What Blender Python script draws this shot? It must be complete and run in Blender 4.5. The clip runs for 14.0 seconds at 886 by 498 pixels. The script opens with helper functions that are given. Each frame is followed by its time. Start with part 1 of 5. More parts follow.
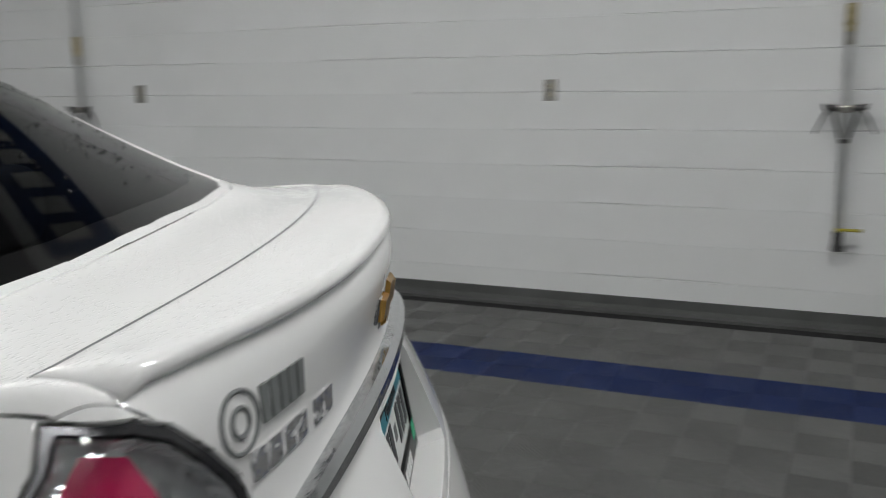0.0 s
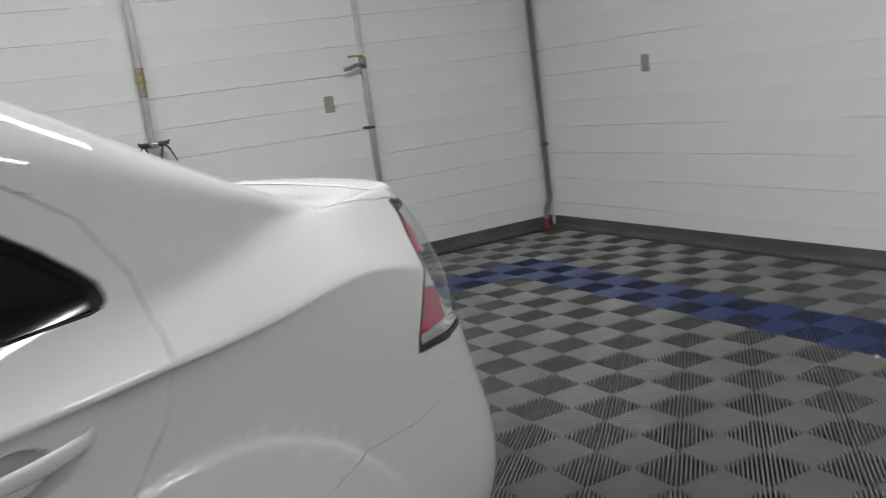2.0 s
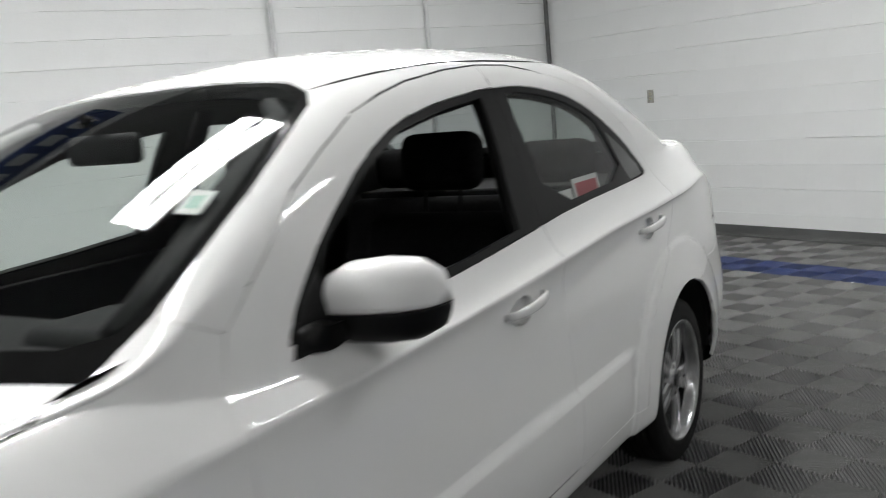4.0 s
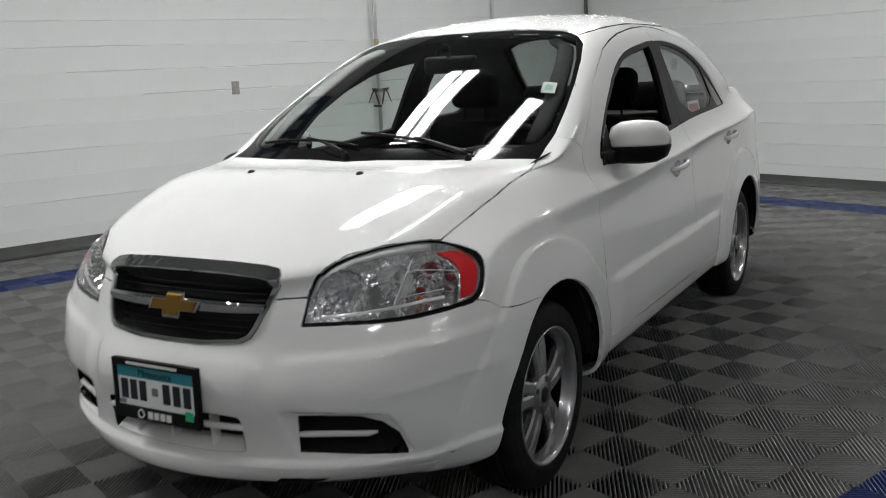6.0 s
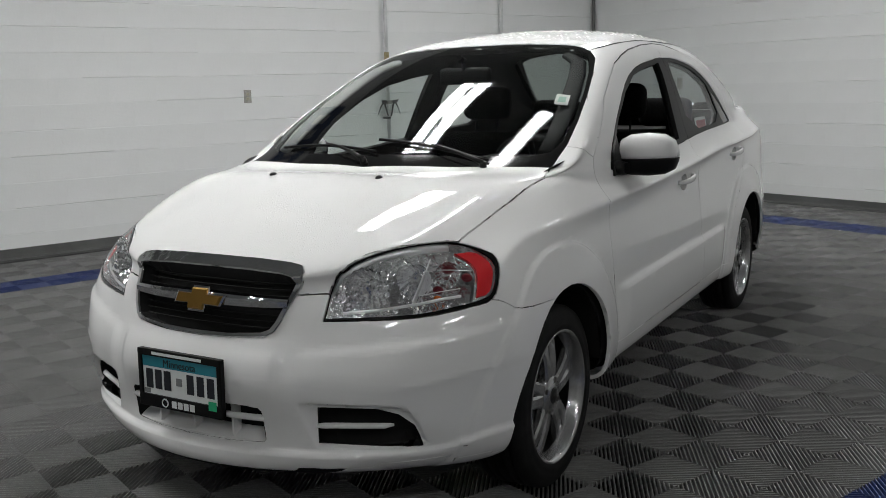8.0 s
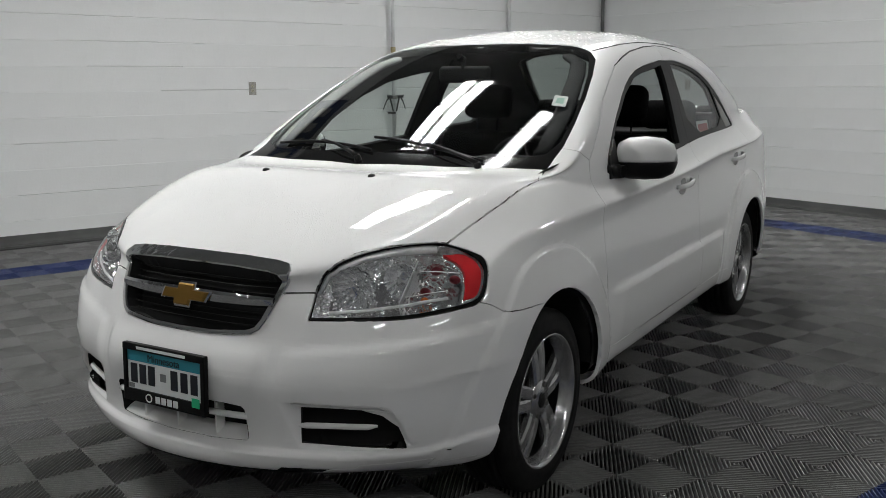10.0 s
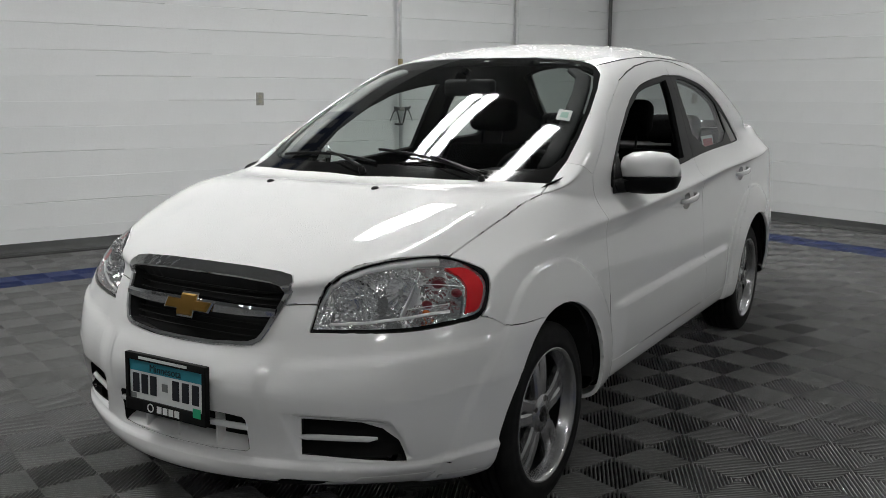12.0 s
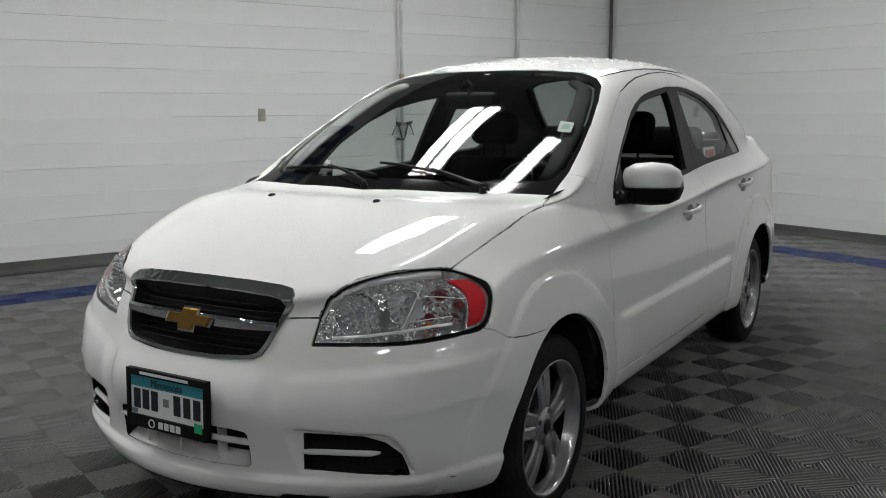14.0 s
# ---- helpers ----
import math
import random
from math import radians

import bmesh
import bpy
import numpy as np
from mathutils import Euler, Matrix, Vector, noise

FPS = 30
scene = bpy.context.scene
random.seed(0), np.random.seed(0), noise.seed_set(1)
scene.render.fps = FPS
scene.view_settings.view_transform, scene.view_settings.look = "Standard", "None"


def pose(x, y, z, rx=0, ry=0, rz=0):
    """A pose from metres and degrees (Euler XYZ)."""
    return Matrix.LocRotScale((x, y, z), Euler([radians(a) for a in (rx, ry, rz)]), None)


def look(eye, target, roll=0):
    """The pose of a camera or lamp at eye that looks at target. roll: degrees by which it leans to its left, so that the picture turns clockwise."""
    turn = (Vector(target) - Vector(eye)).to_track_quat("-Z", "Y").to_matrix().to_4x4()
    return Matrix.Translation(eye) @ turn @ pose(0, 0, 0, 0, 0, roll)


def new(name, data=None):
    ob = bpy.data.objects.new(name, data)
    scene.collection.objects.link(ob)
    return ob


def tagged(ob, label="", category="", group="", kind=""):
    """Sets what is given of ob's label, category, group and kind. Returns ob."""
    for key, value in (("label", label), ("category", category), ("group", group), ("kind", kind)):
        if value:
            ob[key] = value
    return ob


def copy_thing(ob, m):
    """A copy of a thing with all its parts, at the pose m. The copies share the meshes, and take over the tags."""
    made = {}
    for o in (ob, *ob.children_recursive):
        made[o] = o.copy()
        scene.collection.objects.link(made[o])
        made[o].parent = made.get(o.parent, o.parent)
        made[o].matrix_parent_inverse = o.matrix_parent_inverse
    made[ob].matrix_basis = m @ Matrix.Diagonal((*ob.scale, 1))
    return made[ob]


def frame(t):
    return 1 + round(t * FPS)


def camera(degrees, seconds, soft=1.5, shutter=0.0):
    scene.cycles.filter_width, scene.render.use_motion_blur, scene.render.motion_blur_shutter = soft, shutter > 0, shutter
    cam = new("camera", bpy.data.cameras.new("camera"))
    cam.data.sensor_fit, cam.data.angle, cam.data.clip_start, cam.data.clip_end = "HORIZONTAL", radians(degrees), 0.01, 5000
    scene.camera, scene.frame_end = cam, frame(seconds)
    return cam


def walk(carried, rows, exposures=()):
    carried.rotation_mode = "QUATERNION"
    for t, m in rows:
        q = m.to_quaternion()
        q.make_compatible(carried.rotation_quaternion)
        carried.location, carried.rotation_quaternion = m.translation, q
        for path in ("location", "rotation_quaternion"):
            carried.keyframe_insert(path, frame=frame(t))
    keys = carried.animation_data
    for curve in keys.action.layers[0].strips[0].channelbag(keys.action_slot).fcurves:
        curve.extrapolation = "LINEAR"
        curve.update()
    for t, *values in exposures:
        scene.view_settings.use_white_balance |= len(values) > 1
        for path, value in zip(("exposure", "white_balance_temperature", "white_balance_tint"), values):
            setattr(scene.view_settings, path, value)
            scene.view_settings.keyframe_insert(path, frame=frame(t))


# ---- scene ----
cam = camera(51.2, 14.0, 0.7, 0.6)
PATH = [
    (0, (-2.128, -4.006, 1.311), (-2.937, -2.216, 0.938), -1.06),
    (0.5, (-2.395, -4.267, 1.275), (-2.682, -2.317, 0.936), -1.49),
    (1, (-2.670, -4.648, 1.280), (-2.467, -2.688, 0.936), -5.87),
    (1.5, (-3.044, -4.940, 1.289), (-2.317, -3.111, 0.930), -5.27),
    (2, (-3.450, -5.243, 1.293), (-2.531, -3.504, 0.931), -7.63),
    (2.5, (-3.945, -5.402, 1.314), (-2.833, -3.787, 0.92), -7.67),
    (3, (-4.553, -5.744, 1.339), (-3.387, -4.166, 0.954), -9.29),
    (3.5, (-5.142, -5.853, 1.32), (-3.956, -4.281, 0.965), -7.39),
    (4, (-5.706, -6.009, 1.34), (-4.547, -4.409, 1.025), -5.3),
    (6.5, (-7.573, -6.860, 1.274), (-6.350, -5.325, 0.890), -2.17),
    (7, (-7.574, -6.858, 1.269), (-6.348, -5.317, 0.919), -1.48),
    (7.5, (-7.571, -6.854, 1.265), (-6.353, -5.305, 0.926), -1.99),
    (8, (-7.567, -6.855, 1.268), (-6.358, -5.301, 0.918), -1.59),
    (10.5, (-7.501, -6.866, 1.281), (-6.306, -5.303, 0.923), -0.06),
    (11, (-7.499, -6.866, 1.279), (-6.306, -5.299, 0.931), 0.05),
    (11.5, (-7.504, -6.871, 1.282), (-6.317, -5.296, 0.946), -0.16),
    (12, (-7.504, -6.877, 1.287), (-6.317, -5.303, 0.950), 0.19),
    (12.5, (-7.501, -6.874, 1.279), (-6.300, -5.309, 0.949), -0.13),
    (13, (-7.497, -6.872, 1.279), (-6.292, -5.311, 0.948), -0.20),
    (13.5, (-7.499, -6.872, 1.281), (-6.303, -5.301, 0.963), 0.27),
    (14, (-7.495, -6.870, 1.276), (-6.310, -5.288, 0.972), -0.28),
]
walk(cam, [(t, look(eye, target, roll)) for t, eye, target, roll in PATH],
     [(0, -0.32), (0.5, -0.38), (1.0, -0.25), (1.5, -0.12), (2.0, 0.09), (2.5, 0.2), (3.0, 0.35), (3.5, 0.47), (4.0, 0.5), (6.5, 0.06), (8.0, 0.03), (12.0, 0.03), (14, -0.03)])
scene.view_settings.exposure = 0.0
LAMP_GLOW = 51.0
LAMP_Z, LAMP_TURN = 3.35, 14.0
TWIN_LAMPS = [(-1.9, -2.2), (-4.85, -2.62), (-8.0, -3.2)]
# The last three single lamps are unseen, added to brighten the car's front and side.
SINGLE_LAMPS = [(-4.95, -3.78), (-1.4, -5.4), (-3.4, -8.9), (-7.5, -8.9), (-10.0, -7.7)]
RIB_WIDTH = 0.35
NEAR_TILES = (-15, 1, -14, 1)
CAR_AT, CAR_TURN = (-4.690, -3.664), 201.84
MIRROR_AT = (.495, .718, .990)
PAPER_AT, SIGN_AT = pose(-.735, .685, .935, 12, 0, 0), pose(-.94, .68, .975, 12, 0, 0)

# ---------------------------------------------------------------- light
world = bpy.data.worlds.new("world")
scene.world = world
world.use_nodes = True
world.node_tree.nodes["Background"].inputs[0].default_value = (0.05, 0.052, 0.055, 1)
world.node_tree.nodes["Background"].inputs[1].default_value = 0.2


# ---------------------------------------------------------------- materials
def material(name, color, rough=0.5, metal=0.0, **extra):
    """A Principled material with its node tree; extra sets further inputs by name (underscores for spaces)."""
    m = bpy.data.materials.new(name)
    m.use_nodes = True
    b = m.node_tree.nodes["Principled BSDF"]
    b.inputs["Base Color"].default_value = (*color, 1)
    b.inputs["Roughness"].default_value = rough
    b.inputs["Metallic"].default_value = metal
    for k, v in extra.items():
        b.inputs[k.replace("_", " ")].default_value = v
    return m


def node(m, kind, **values):
    n = m.node_tree.nodes.new(kind)
    for k, v in values.items():
        n.inputs[k.replace("_", " ")].default_value = v
    return n


def bsdf(m):
    return m.node_tree.nodes["Principled BSDF"]


def wire(m, a, out, b, into):
    m.node_tree.links.new(a.outputs[out], b.inputs[into])


def mottle(m, dark, light, scale, detail=6.0, low=0.35, high=0.65):
    """Colour that drifts between two tones over a noise of the given scale (per metre)."""
    co = node(m, "ShaderNodeTexCoord")
    n = node(m, "ShaderNodeTexNoise", Scale=scale, Detail=detail)
    r = node(m, "ShaderNodeValToRGB")
    r.color_ramp.elements[0].position, r.color_ramp.elements[1].position = low, high
    r.color_ramp.elements[0].color, r.color_ramp.elements[1].color = (*dark, 1), (*light, 1)
    wire(m, co, "Object", n, "Vector")
    wire(m, n, "Fac", r, "Fac")
    wire(m, r, "Color", bsdf(m), "Base Color")
    return m


def bump(m, scale, strength, distance=0.01, detail=4.0):
    co = node(m, "ShaderNodeTexCoord")
    n = node(m, "ShaderNodeTexNoise", Scale=scale, Detail=detail)
    b = node(m, "ShaderNodeBump", Strength=strength, Distance=distance)
    wire(m, co, "Object", n, "Vector")
    wire(m, n, "Fac", b, "Height")
    wire(m, b, "Normal", bsdf(m), "Normal")
    return m


wall_paint = bump(mottle(material("block_wall_paint", (0.8, 0.81, 0.80), 0.55), (0.77, 0.78, 0.775), (0.83, 0.84, 0.835), 1.3), 60, 0.25, 0.004)
# tone of the two unseen walls, set for how little light they bounce
wall_grey = bump(mottle(material("unseen_wall_grey", (0.33, 0.33, 0.325), 0.8), (0.295, 0.295, 0.29), (0.365, 0.365, 0.36), 2.0), 60, 0.3, 0.004)
ceiling_paint = bump(mottle(material("ceiling_paint", (0.3, 0.3, 0.3), 0.8), (0.26, 0.26, 0.26), (0.33, 0.33, 0.33), 2.0), 30, 0.2)
base_rubber = mottle(material("cove_base_rubber", (0.09, 0.09, 0.09), 0.5), (0.075, 0.077, 0.075), (0.105, 0.108, 0.105), 3.0)
# slab coloured near black: the shade between the tile ribs is in its colour
slab_gap_dark = mottle(material("slab_gap_dark", (0.03, 0.03, 0.03), 0.8), (0.006, 0.006, 0.006), (0.012, 0.012, 0.012), 4.0)


def tile_plastic(name, color, spread):
    """Moulded floor plastic whose tone differs a little from tile to tile, scuffed and dusty."""
    m = material(name, color, 0.36, Specular_IOR_Level=0.55)
    co = node(m, "ShaderNodeTexCoord")
    geo = node(m, "ShaderNodeNewGeometry")
    scuff = node(m, "ShaderNodeTexNoise", Scale=2.3, Detail=8.0)
    fine = node(m, "ShaderNodeTexNoise", Scale=70.0, Detail=3.0)
    add = node(m, "ShaderNodeMath")
    add.operation = "MULTIPLY_ADD"
    add.inputs[1].default_value = 0.7
    r = node(m, "ShaderNodeValToRGB")
    r.color_ramp.elements[0].position, r.color_ramp.elements[1].position = 0.45, 0.95
    r.color_ramp.elements[0].color = (*[c * (1 - spread) for c in color], 1)
    r.color_ramp.elements[1].color = (*[c * (1 + spread) for c in color], 1)
    wire(m, geo, "Position", scuff, "Vector")
    wire(m, geo, "Position", fine, "Vector")
    wire(m, scuff, "Fac", add, 0)
    scale = node(m, "ShaderNodeMath")
    scale.operation = "MULTIPLY"
    scale.inputs[1].default_value = 0.7
    wire(m, fine, "Fac", scale, 0)
    wire(m, scale, "Value", add, 2)
    wire(m, add, "Value", r, "Fac")
    wire(m, r, "Color", bsdf(m), "Base Color")
    return m


tile_grey = tile_plastic("tile_grey_plastic", (0.155, 0.155, 0.152), 0.2)
tile_blue = tile_plastic("tile_blue_plastic", (0.016, 0.031, 0.115), 0.12)


# ---------------------------------------------------------------- mesh helpers
def mesh_object(name, bm, mats, parent=None, smooth=False, label=""):
    me = bpy.data.meshes.new(name)
    bm.to_mesh(me)
    bm.free()
    for mt in mats if isinstance(mats, (list, tuple)) else [mats]:
        me.materials.append(mt)
    if smooth:
        for p in me.polygons:
            p.use_smooth = True
    ob = new(name, me)
    if parent:
        ob.parent = parent
    if label:
        ob["label"] = label
    return ob


def part(name, bm, mat, parent, label="", smooth=False):
    return mesh_object(name, bm, mat, parent, smooth, label)


def add_box(bm, x0, x1, y0, y1, z0, z1, bevel=0.0, m=None):
    r = bmesh.ops.create_cube(bm, size=1.0)
    vs = r["verts"]
    for v in vs:
        v.co = Vector(((x0 + x1) / 2 + v.co.x * (x1 - x0), (y0 + y1) / 2 + v.co.y * (y1 - y0), (z0 + z1) / 2 + v.co.z * (z1 - z0)))
    if bevel:
        es = list({e for v in vs for e in v.link_edges})
        out = bmesh.ops.bevel(bm, geom=es, offset=bevel, segments=2, affect="EDGES", profile=0.6)
        vs = list({v for f in out["faces"] for v in f.verts} | {v for v in vs if v.is_valid})
    if m is not None:
        for v in vs:
            v.co = m @ v.co
    return vs


def box(x0, x1, y0, y1, z0, z1, bevel=0.0):
    bm = bmesh.new()
    add_box(bm, x0, x1, y0, y1, z0, z1, bevel)
    return bm


def add_tube(bm, pts, r, n=10, closed=False):
    """A round tube through points."""
    pts = [Vector(p) for p in pts]
    rings = []
    up = None
    for i, p in enumerate(pts):
        a = pts[i - 1] if (i or closed) else p
        b = pts[(i + 1) % len(pts)] if (i < len(pts) - 1 or closed) else p
        d = (b - a).normalized()
        if up is None:
            up = d.orthogonal().normalized()
        up = (up - d * up.dot(d)).normalized()
        side = d.cross(up)
        rr = r[i] if isinstance(r, (list, tuple)) else r
        rings.append([bm.verts.new(p + rr * (math.cos(2 * math.pi * k / n) * up + math.sin(2 * math.pi * k / n) * side)) for k in range(n)])
    m = len(rings)
    for i in range(m if closed else m - 1):
        A, B = rings[i], rings[(i + 1) % m]
        for k in range(n):
            bm.faces.new((A[k], A[(k + 1) % n], B[(k + 1) % n], B[k]))
    if not closed:
        bm.faces.new(rings[0][::-1])
        bm.faces.new(rings[-1])
    return bm


def tube(pts, r, n=10, closed=False):
    return add_tube(bmesh.new(), pts, r, n, closed)


def add_cyl(bm, a, b, r, n=20, r2=None):
    return add_tube(bm, [a, b], [r, r if r2 is None else r2], n)


def loft(rows, closed_ends=True):
    bm = bmesh.new()
    V = [[bm.verts.new(p) for p in r] for r in rows]
    n = len(V[0])
    for A, B in zip(V, V[1:]):
        for k in range(n):
            bm.faces.new((A[k], A[(k + 1) % n], B[(k + 1) % n], B[k]))
    if closed_ends:
        bm.faces.new(V[0][::-1])
        bm.faces.new(V[-1])
    bmesh.ops.recalc_face_normals(bm, faces=bm.faces)
    return bm


def oval(c, e1, e2, a, b, n=24, power=2.6):
    out = []
    for k in range(n):
        q = 2 * math.pi * k / n
        x = math.copysign(abs(math.cos(q)) ** (2 / power), math.cos(q)) * a
        y = math.copysign(abs(math.sin(q)) ** (2 / power), math.sin(q)) * b
        out.append(Vector(c) + Vector(e1) * x + Vector(e2) * y)
    return out


# ---------------------------------------------------------------- room
SQ = 0.19            # one ribbed square; a floor tile is two by two squares
WALL_A, WALL_B = 0.955, 0.875       # inner faces: the pipe wall (y) and the plain wall (x)
ROOM_X, ROOM_Y, ROOM_Z = -11.4, -10.6, 4.2

floor = tagged(mesh_object("floor", box(ROOM_X - 0.2, WALL_B + 0.2, ROOM_Y - 0.2, WALL_A + 0.2, -0.2, -0.016), slab_gap_dark),
               "slab under grey ribbed floor tiles, coloured near black as shade in the gaps", "floor", kind="structure")
ceiling = tagged(mesh_object("ceiling", box(ROOM_X - 0.2, WALL_B + 0.2, ROOM_Y - 0.2, WALL_A + 0.2, ROOM_Z, ROOM_Z + 0.2), ceiling_paint),
                 "dim grey painted ceiling", "ceiling", kind="structure")

COURSE, BLOCK = 0.2015, 0.403


def block_mesh(gap):
    """One painted block: the face in the x-z plane towards -y; paint fills the upright joints, the bed joints sink in by gap."""
    bm = bmesh.new()
    w, h, d = BLOCK / 2, COURSE / 2, 0.009
    low = [bm.verts.new((sx * w, 0.0 if sz < 0 else -0.0, sz * h)) for sx, sz in ((-1, -1), (1, -1), (1, 1), (-1, 1))]
    mid = [bm.verts.new((sx * w, -d + min(gap * 1.6, 0.008) * (0.95 if sz < 0 else 0.3), sz * (h - 0.0002))) for sx, sz in ((-1, -1), (1, -1), (1, 1), (-1, 1))]
    top = [bm.verts.new((sx * w, -d, sz * h - (-1 if sz < 0 else 1) * (gap if sz < 0 else gap * 0.5))) for sx, sz in ((-1, -1), (1, -1), (1, 1), (-1, 1))]
    for A, B in ((low, mid), (mid, top)):
        for k in range(4):
            bm.faces.new((A[k], A[(k + 1) % 4], B[(k + 1) % 4], B[k]))
    bm.faces.new(top)
    return bm


GAPS = (0.0008, 0.003, 0.006, 0.009)


def block_wall(name, label, length, m, face):
    """A wall of painted blocks along local x, facing -y, at pose m."""
    bm = bmesh.new()
    add_box(bm, -0.2, length + 0.2, 0.0, 0.2, -0.2, ROOM_Z, m=None)
    wall = tagged(mesh_object(name, bm, face), label, "wall", kind="structure")
    wall.matrix_basis = m
    return wall


def lay_blocks(wall, length, near):
    """Lays the blocks of a wall; those in the stretch near=(x0, x1, z1) are single ones."""
    face = wall.data.materials[0]
    kinds = []
    for g in GAPS:
        me = bpy.data.meshes.new("block")
        bm = block_mesh(g)
        bm.to_mesh(me)
        me.materials.append(face)
        kinds.append((me, [v.co.copy() for v in bm.verts], [[v.index for v in f.verts] for f in bm.faces]))
        bm.free()
    rest_v, rest_f = [], []
    count = 0
    for row in range(21):
        z = -0.013 + COURSE * (row + 0.5)
        off = BLOCK / 2 if row % 2 else 0.0
        for col in range(-1, int(length / BLOCK) + 2):
            x = col * BLOCK + off + BLOCK / 2
            if x < -BLOCK / 2 or x > length + BLOCK / 2 or z > ROOM_Z:
                continue
            k = noise.noise(Vector((x * 0.9, row * 7.3, length))) * 1.5 + 0.42 + random.uniform(-.12, .12)
            me, verts, faces = kinds[max(0, min(3, int(k * 4)))]
            wob = Vector((0, random.uniform(-0.00025, 0.00025), 0))
            if near[0] < x < near[1] and z < near[2] and count < 300:
                ob = new("block", me)
                ob.parent = wall
                ob.location = Vector((x, 0, z)) + wob
                count += 1
            else:
                k = len(rest_v)
                rest_v += [v + Vector((x, 0, z)) + wob for v in verts]
                rest_f += [[i + k for i in f] for f in faces]
    if rest_f:
        me2 = bpy.data.meshes.new("blockwork")
        me2.from_pydata([tuple(v) for v in rest_v], [], rest_f)
        me2.materials.append(face)
        ob = new("blockwork", me2)
        ob.parent = wall
        ob["kind"] = "stuff"


LEN_A, LEN_B = WALL_B - ROOM_X, WALL_A - ROOM_Y
wall_north = block_wall("wall_north", "white painted concrete block wall with pipes", LEN_A, pose(ROOM_X, WALL_A, 0), wall_paint)
wall_east = block_wall("wall_east", "white painted concrete block wall", LEN_B, pose(WALL_B, WALL_A, 0, 0, 0, -90), wall_paint)
# two unseen walls, added to close the room and hold down its bounce light
wall_south = block_wall("wall_south", "unseen grey block wall behind the bay, added to close and dim the room", LEN_A, pose(WALL_B, ROOM_Y, 0, 0, 0, 180), wall_grey)
wall_west = block_wall("wall_west", "unseen grey block wall at the bay's end, added to close and dim the room", LEN_B, pose(ROOM_X, ROOM_Y, 0, 0, 0, 90), wall_grey)


def cove_base(name, length, m):
    """A rubber base strip with a cove foot and a rounded top, along local x, facing -y."""
    prof = [(0.0, 0.08), (-0.006, 0.08), (-0.0085, 0.077), (-0.009, 0.03), (-0.013, 0.012), (-0.03, 0.004), (-0.045, 0.0), (-0.045, -0.02), (0.0, -0.02)]
    bm = bmesh.new()
    ends = [[bm.verts.new((x, y, z)) for y, z in prof] for x in (0, length)]
    n = len(prof)
    for k in range(n):
        bm.faces.new((ends[0][k], ends[0][(k + 1) % n], ends[1][(k + 1) % n], ends[1][k]))
    bm.faces.new(ends[0][::-1])
    bm.faces.new(ends[1])
    bmesh.ops.recalc_face_normals(bm, faces=bm.faces)
    ob = tagged(mesh_object(name, bm, base_rubber), "dark grey rubber cove base along the wall", "baseboard", kind="structure")
    ob.matrix_basis = m
    return ob


cove_base("baseboard_north", LEN_A - 0.01, pose(ROOM_X, WALL_A - 0.006, 0))
cove_base("baseboard_east", LEN_B - 0.06, pose(WALL_B - 0.006, WALL_A - 0.056, 0, 0, 0, -90))
cove_base("baseboard_south", LEN_A - 0.02, pose(WALL_B - 0.01, ROOM_Y + 0.006, 0, 0, 0, 180))
cove_base("baseboard_west", LEN_B - 0.02, pose(ROOM_X + 0.006, ROOM_Y + 0.01, 0, 0, 0, 90))


# ---------------------------------------------------------------- ceiling lamps
lamp_glow = material("lamp_tube_glow", (0.9, 0.9, 0.9), 0.4)
bsdf(lamp_glow).inputs["Emission Color"].default_value = (0.985, 0.99, 0.985, 1)
bsdf(lamp_glow).inputs["Emission Strength"].default_value = LAMP_GLOW
lamp_white = material("lamp_housing_enamel", (0.75, 0.75, 0.74), 0.35)


def strip_light(offsets, label):
    """A hung fixture with one or two long glowing diffusers side by side."""
    lamp = new("strip_light")
    w = max(offsets) + 0.1
    part("housing", box(-0.62, 0.62, -w, w, 0.03, 0.08, 0.008), lamp_white, lamp)
    for y in offsets:
        rows = [[(x, y + dy, dz) for dy, dz in ((-0.075, 0.031), (-0.073, 0.008), (-0.05, -0.006), (0.05, -0.006), (0.073, 0.008), (0.075, 0.031))] for x in (-0.59, 0.59)]
        bm = bmesh.new()
        A, B = [[bm.verts.new(p) for p in r] for r in rows]
        for k in range(6):
            bm.faces.new((A[k], A[(k + 1) % 6], B[(k + 1) % 6], B[k]))
        bm.faces.new(A[::-1])
        bm.faces.new(B)
        part("diffuser", bm, lamp_glow, lamp, "glowing white diffuser")
    for x in (-0.4, 0.4):
        part("hanger", tube([(x, 0, 0.078), (x, 0, ROOM_Z - LAMP_Z)], 0.005, 6), lamp_white, lamp)
    for x in (-0.6, 0.6):
        part("end_cap", box(x - 0.02, x + 0.02, -w, w, -0.012, 0.031, 0.004), lamp_white, lamp)
    return tagged(lamp, label, "ceiling light", "strip lights in rows")


for places, offsets, text in ((TWIN_LAMPS, (-0.107, 0.107), "white fluorescent light with two long glowing diffusers"), (SINGLE_LAMPS, (0.0,), "white strip light with one long glowing diffuser, most of them unseen fill")):
    first = strip_light(offsets, text)
    first.matrix_basis = pose(*places[0], LAMP_Z, 0, 0, LAMP_TURN)
    for x, y in places[1:]:
        copy_thing(first, pose(x, y, LAMP_Z, 0, 0, LAMP_TURN))

# ---------------------------------------------------------------- car: outer skin
paint = material("white_car_paint", (0.87, 0.87, 0.86), 0.6, Coat_Weight=1.0, Coat_Roughness=0.025, Specular_IOR_Level=0.0)
AXLE = 1.276
WHEEL_Z = 0.288
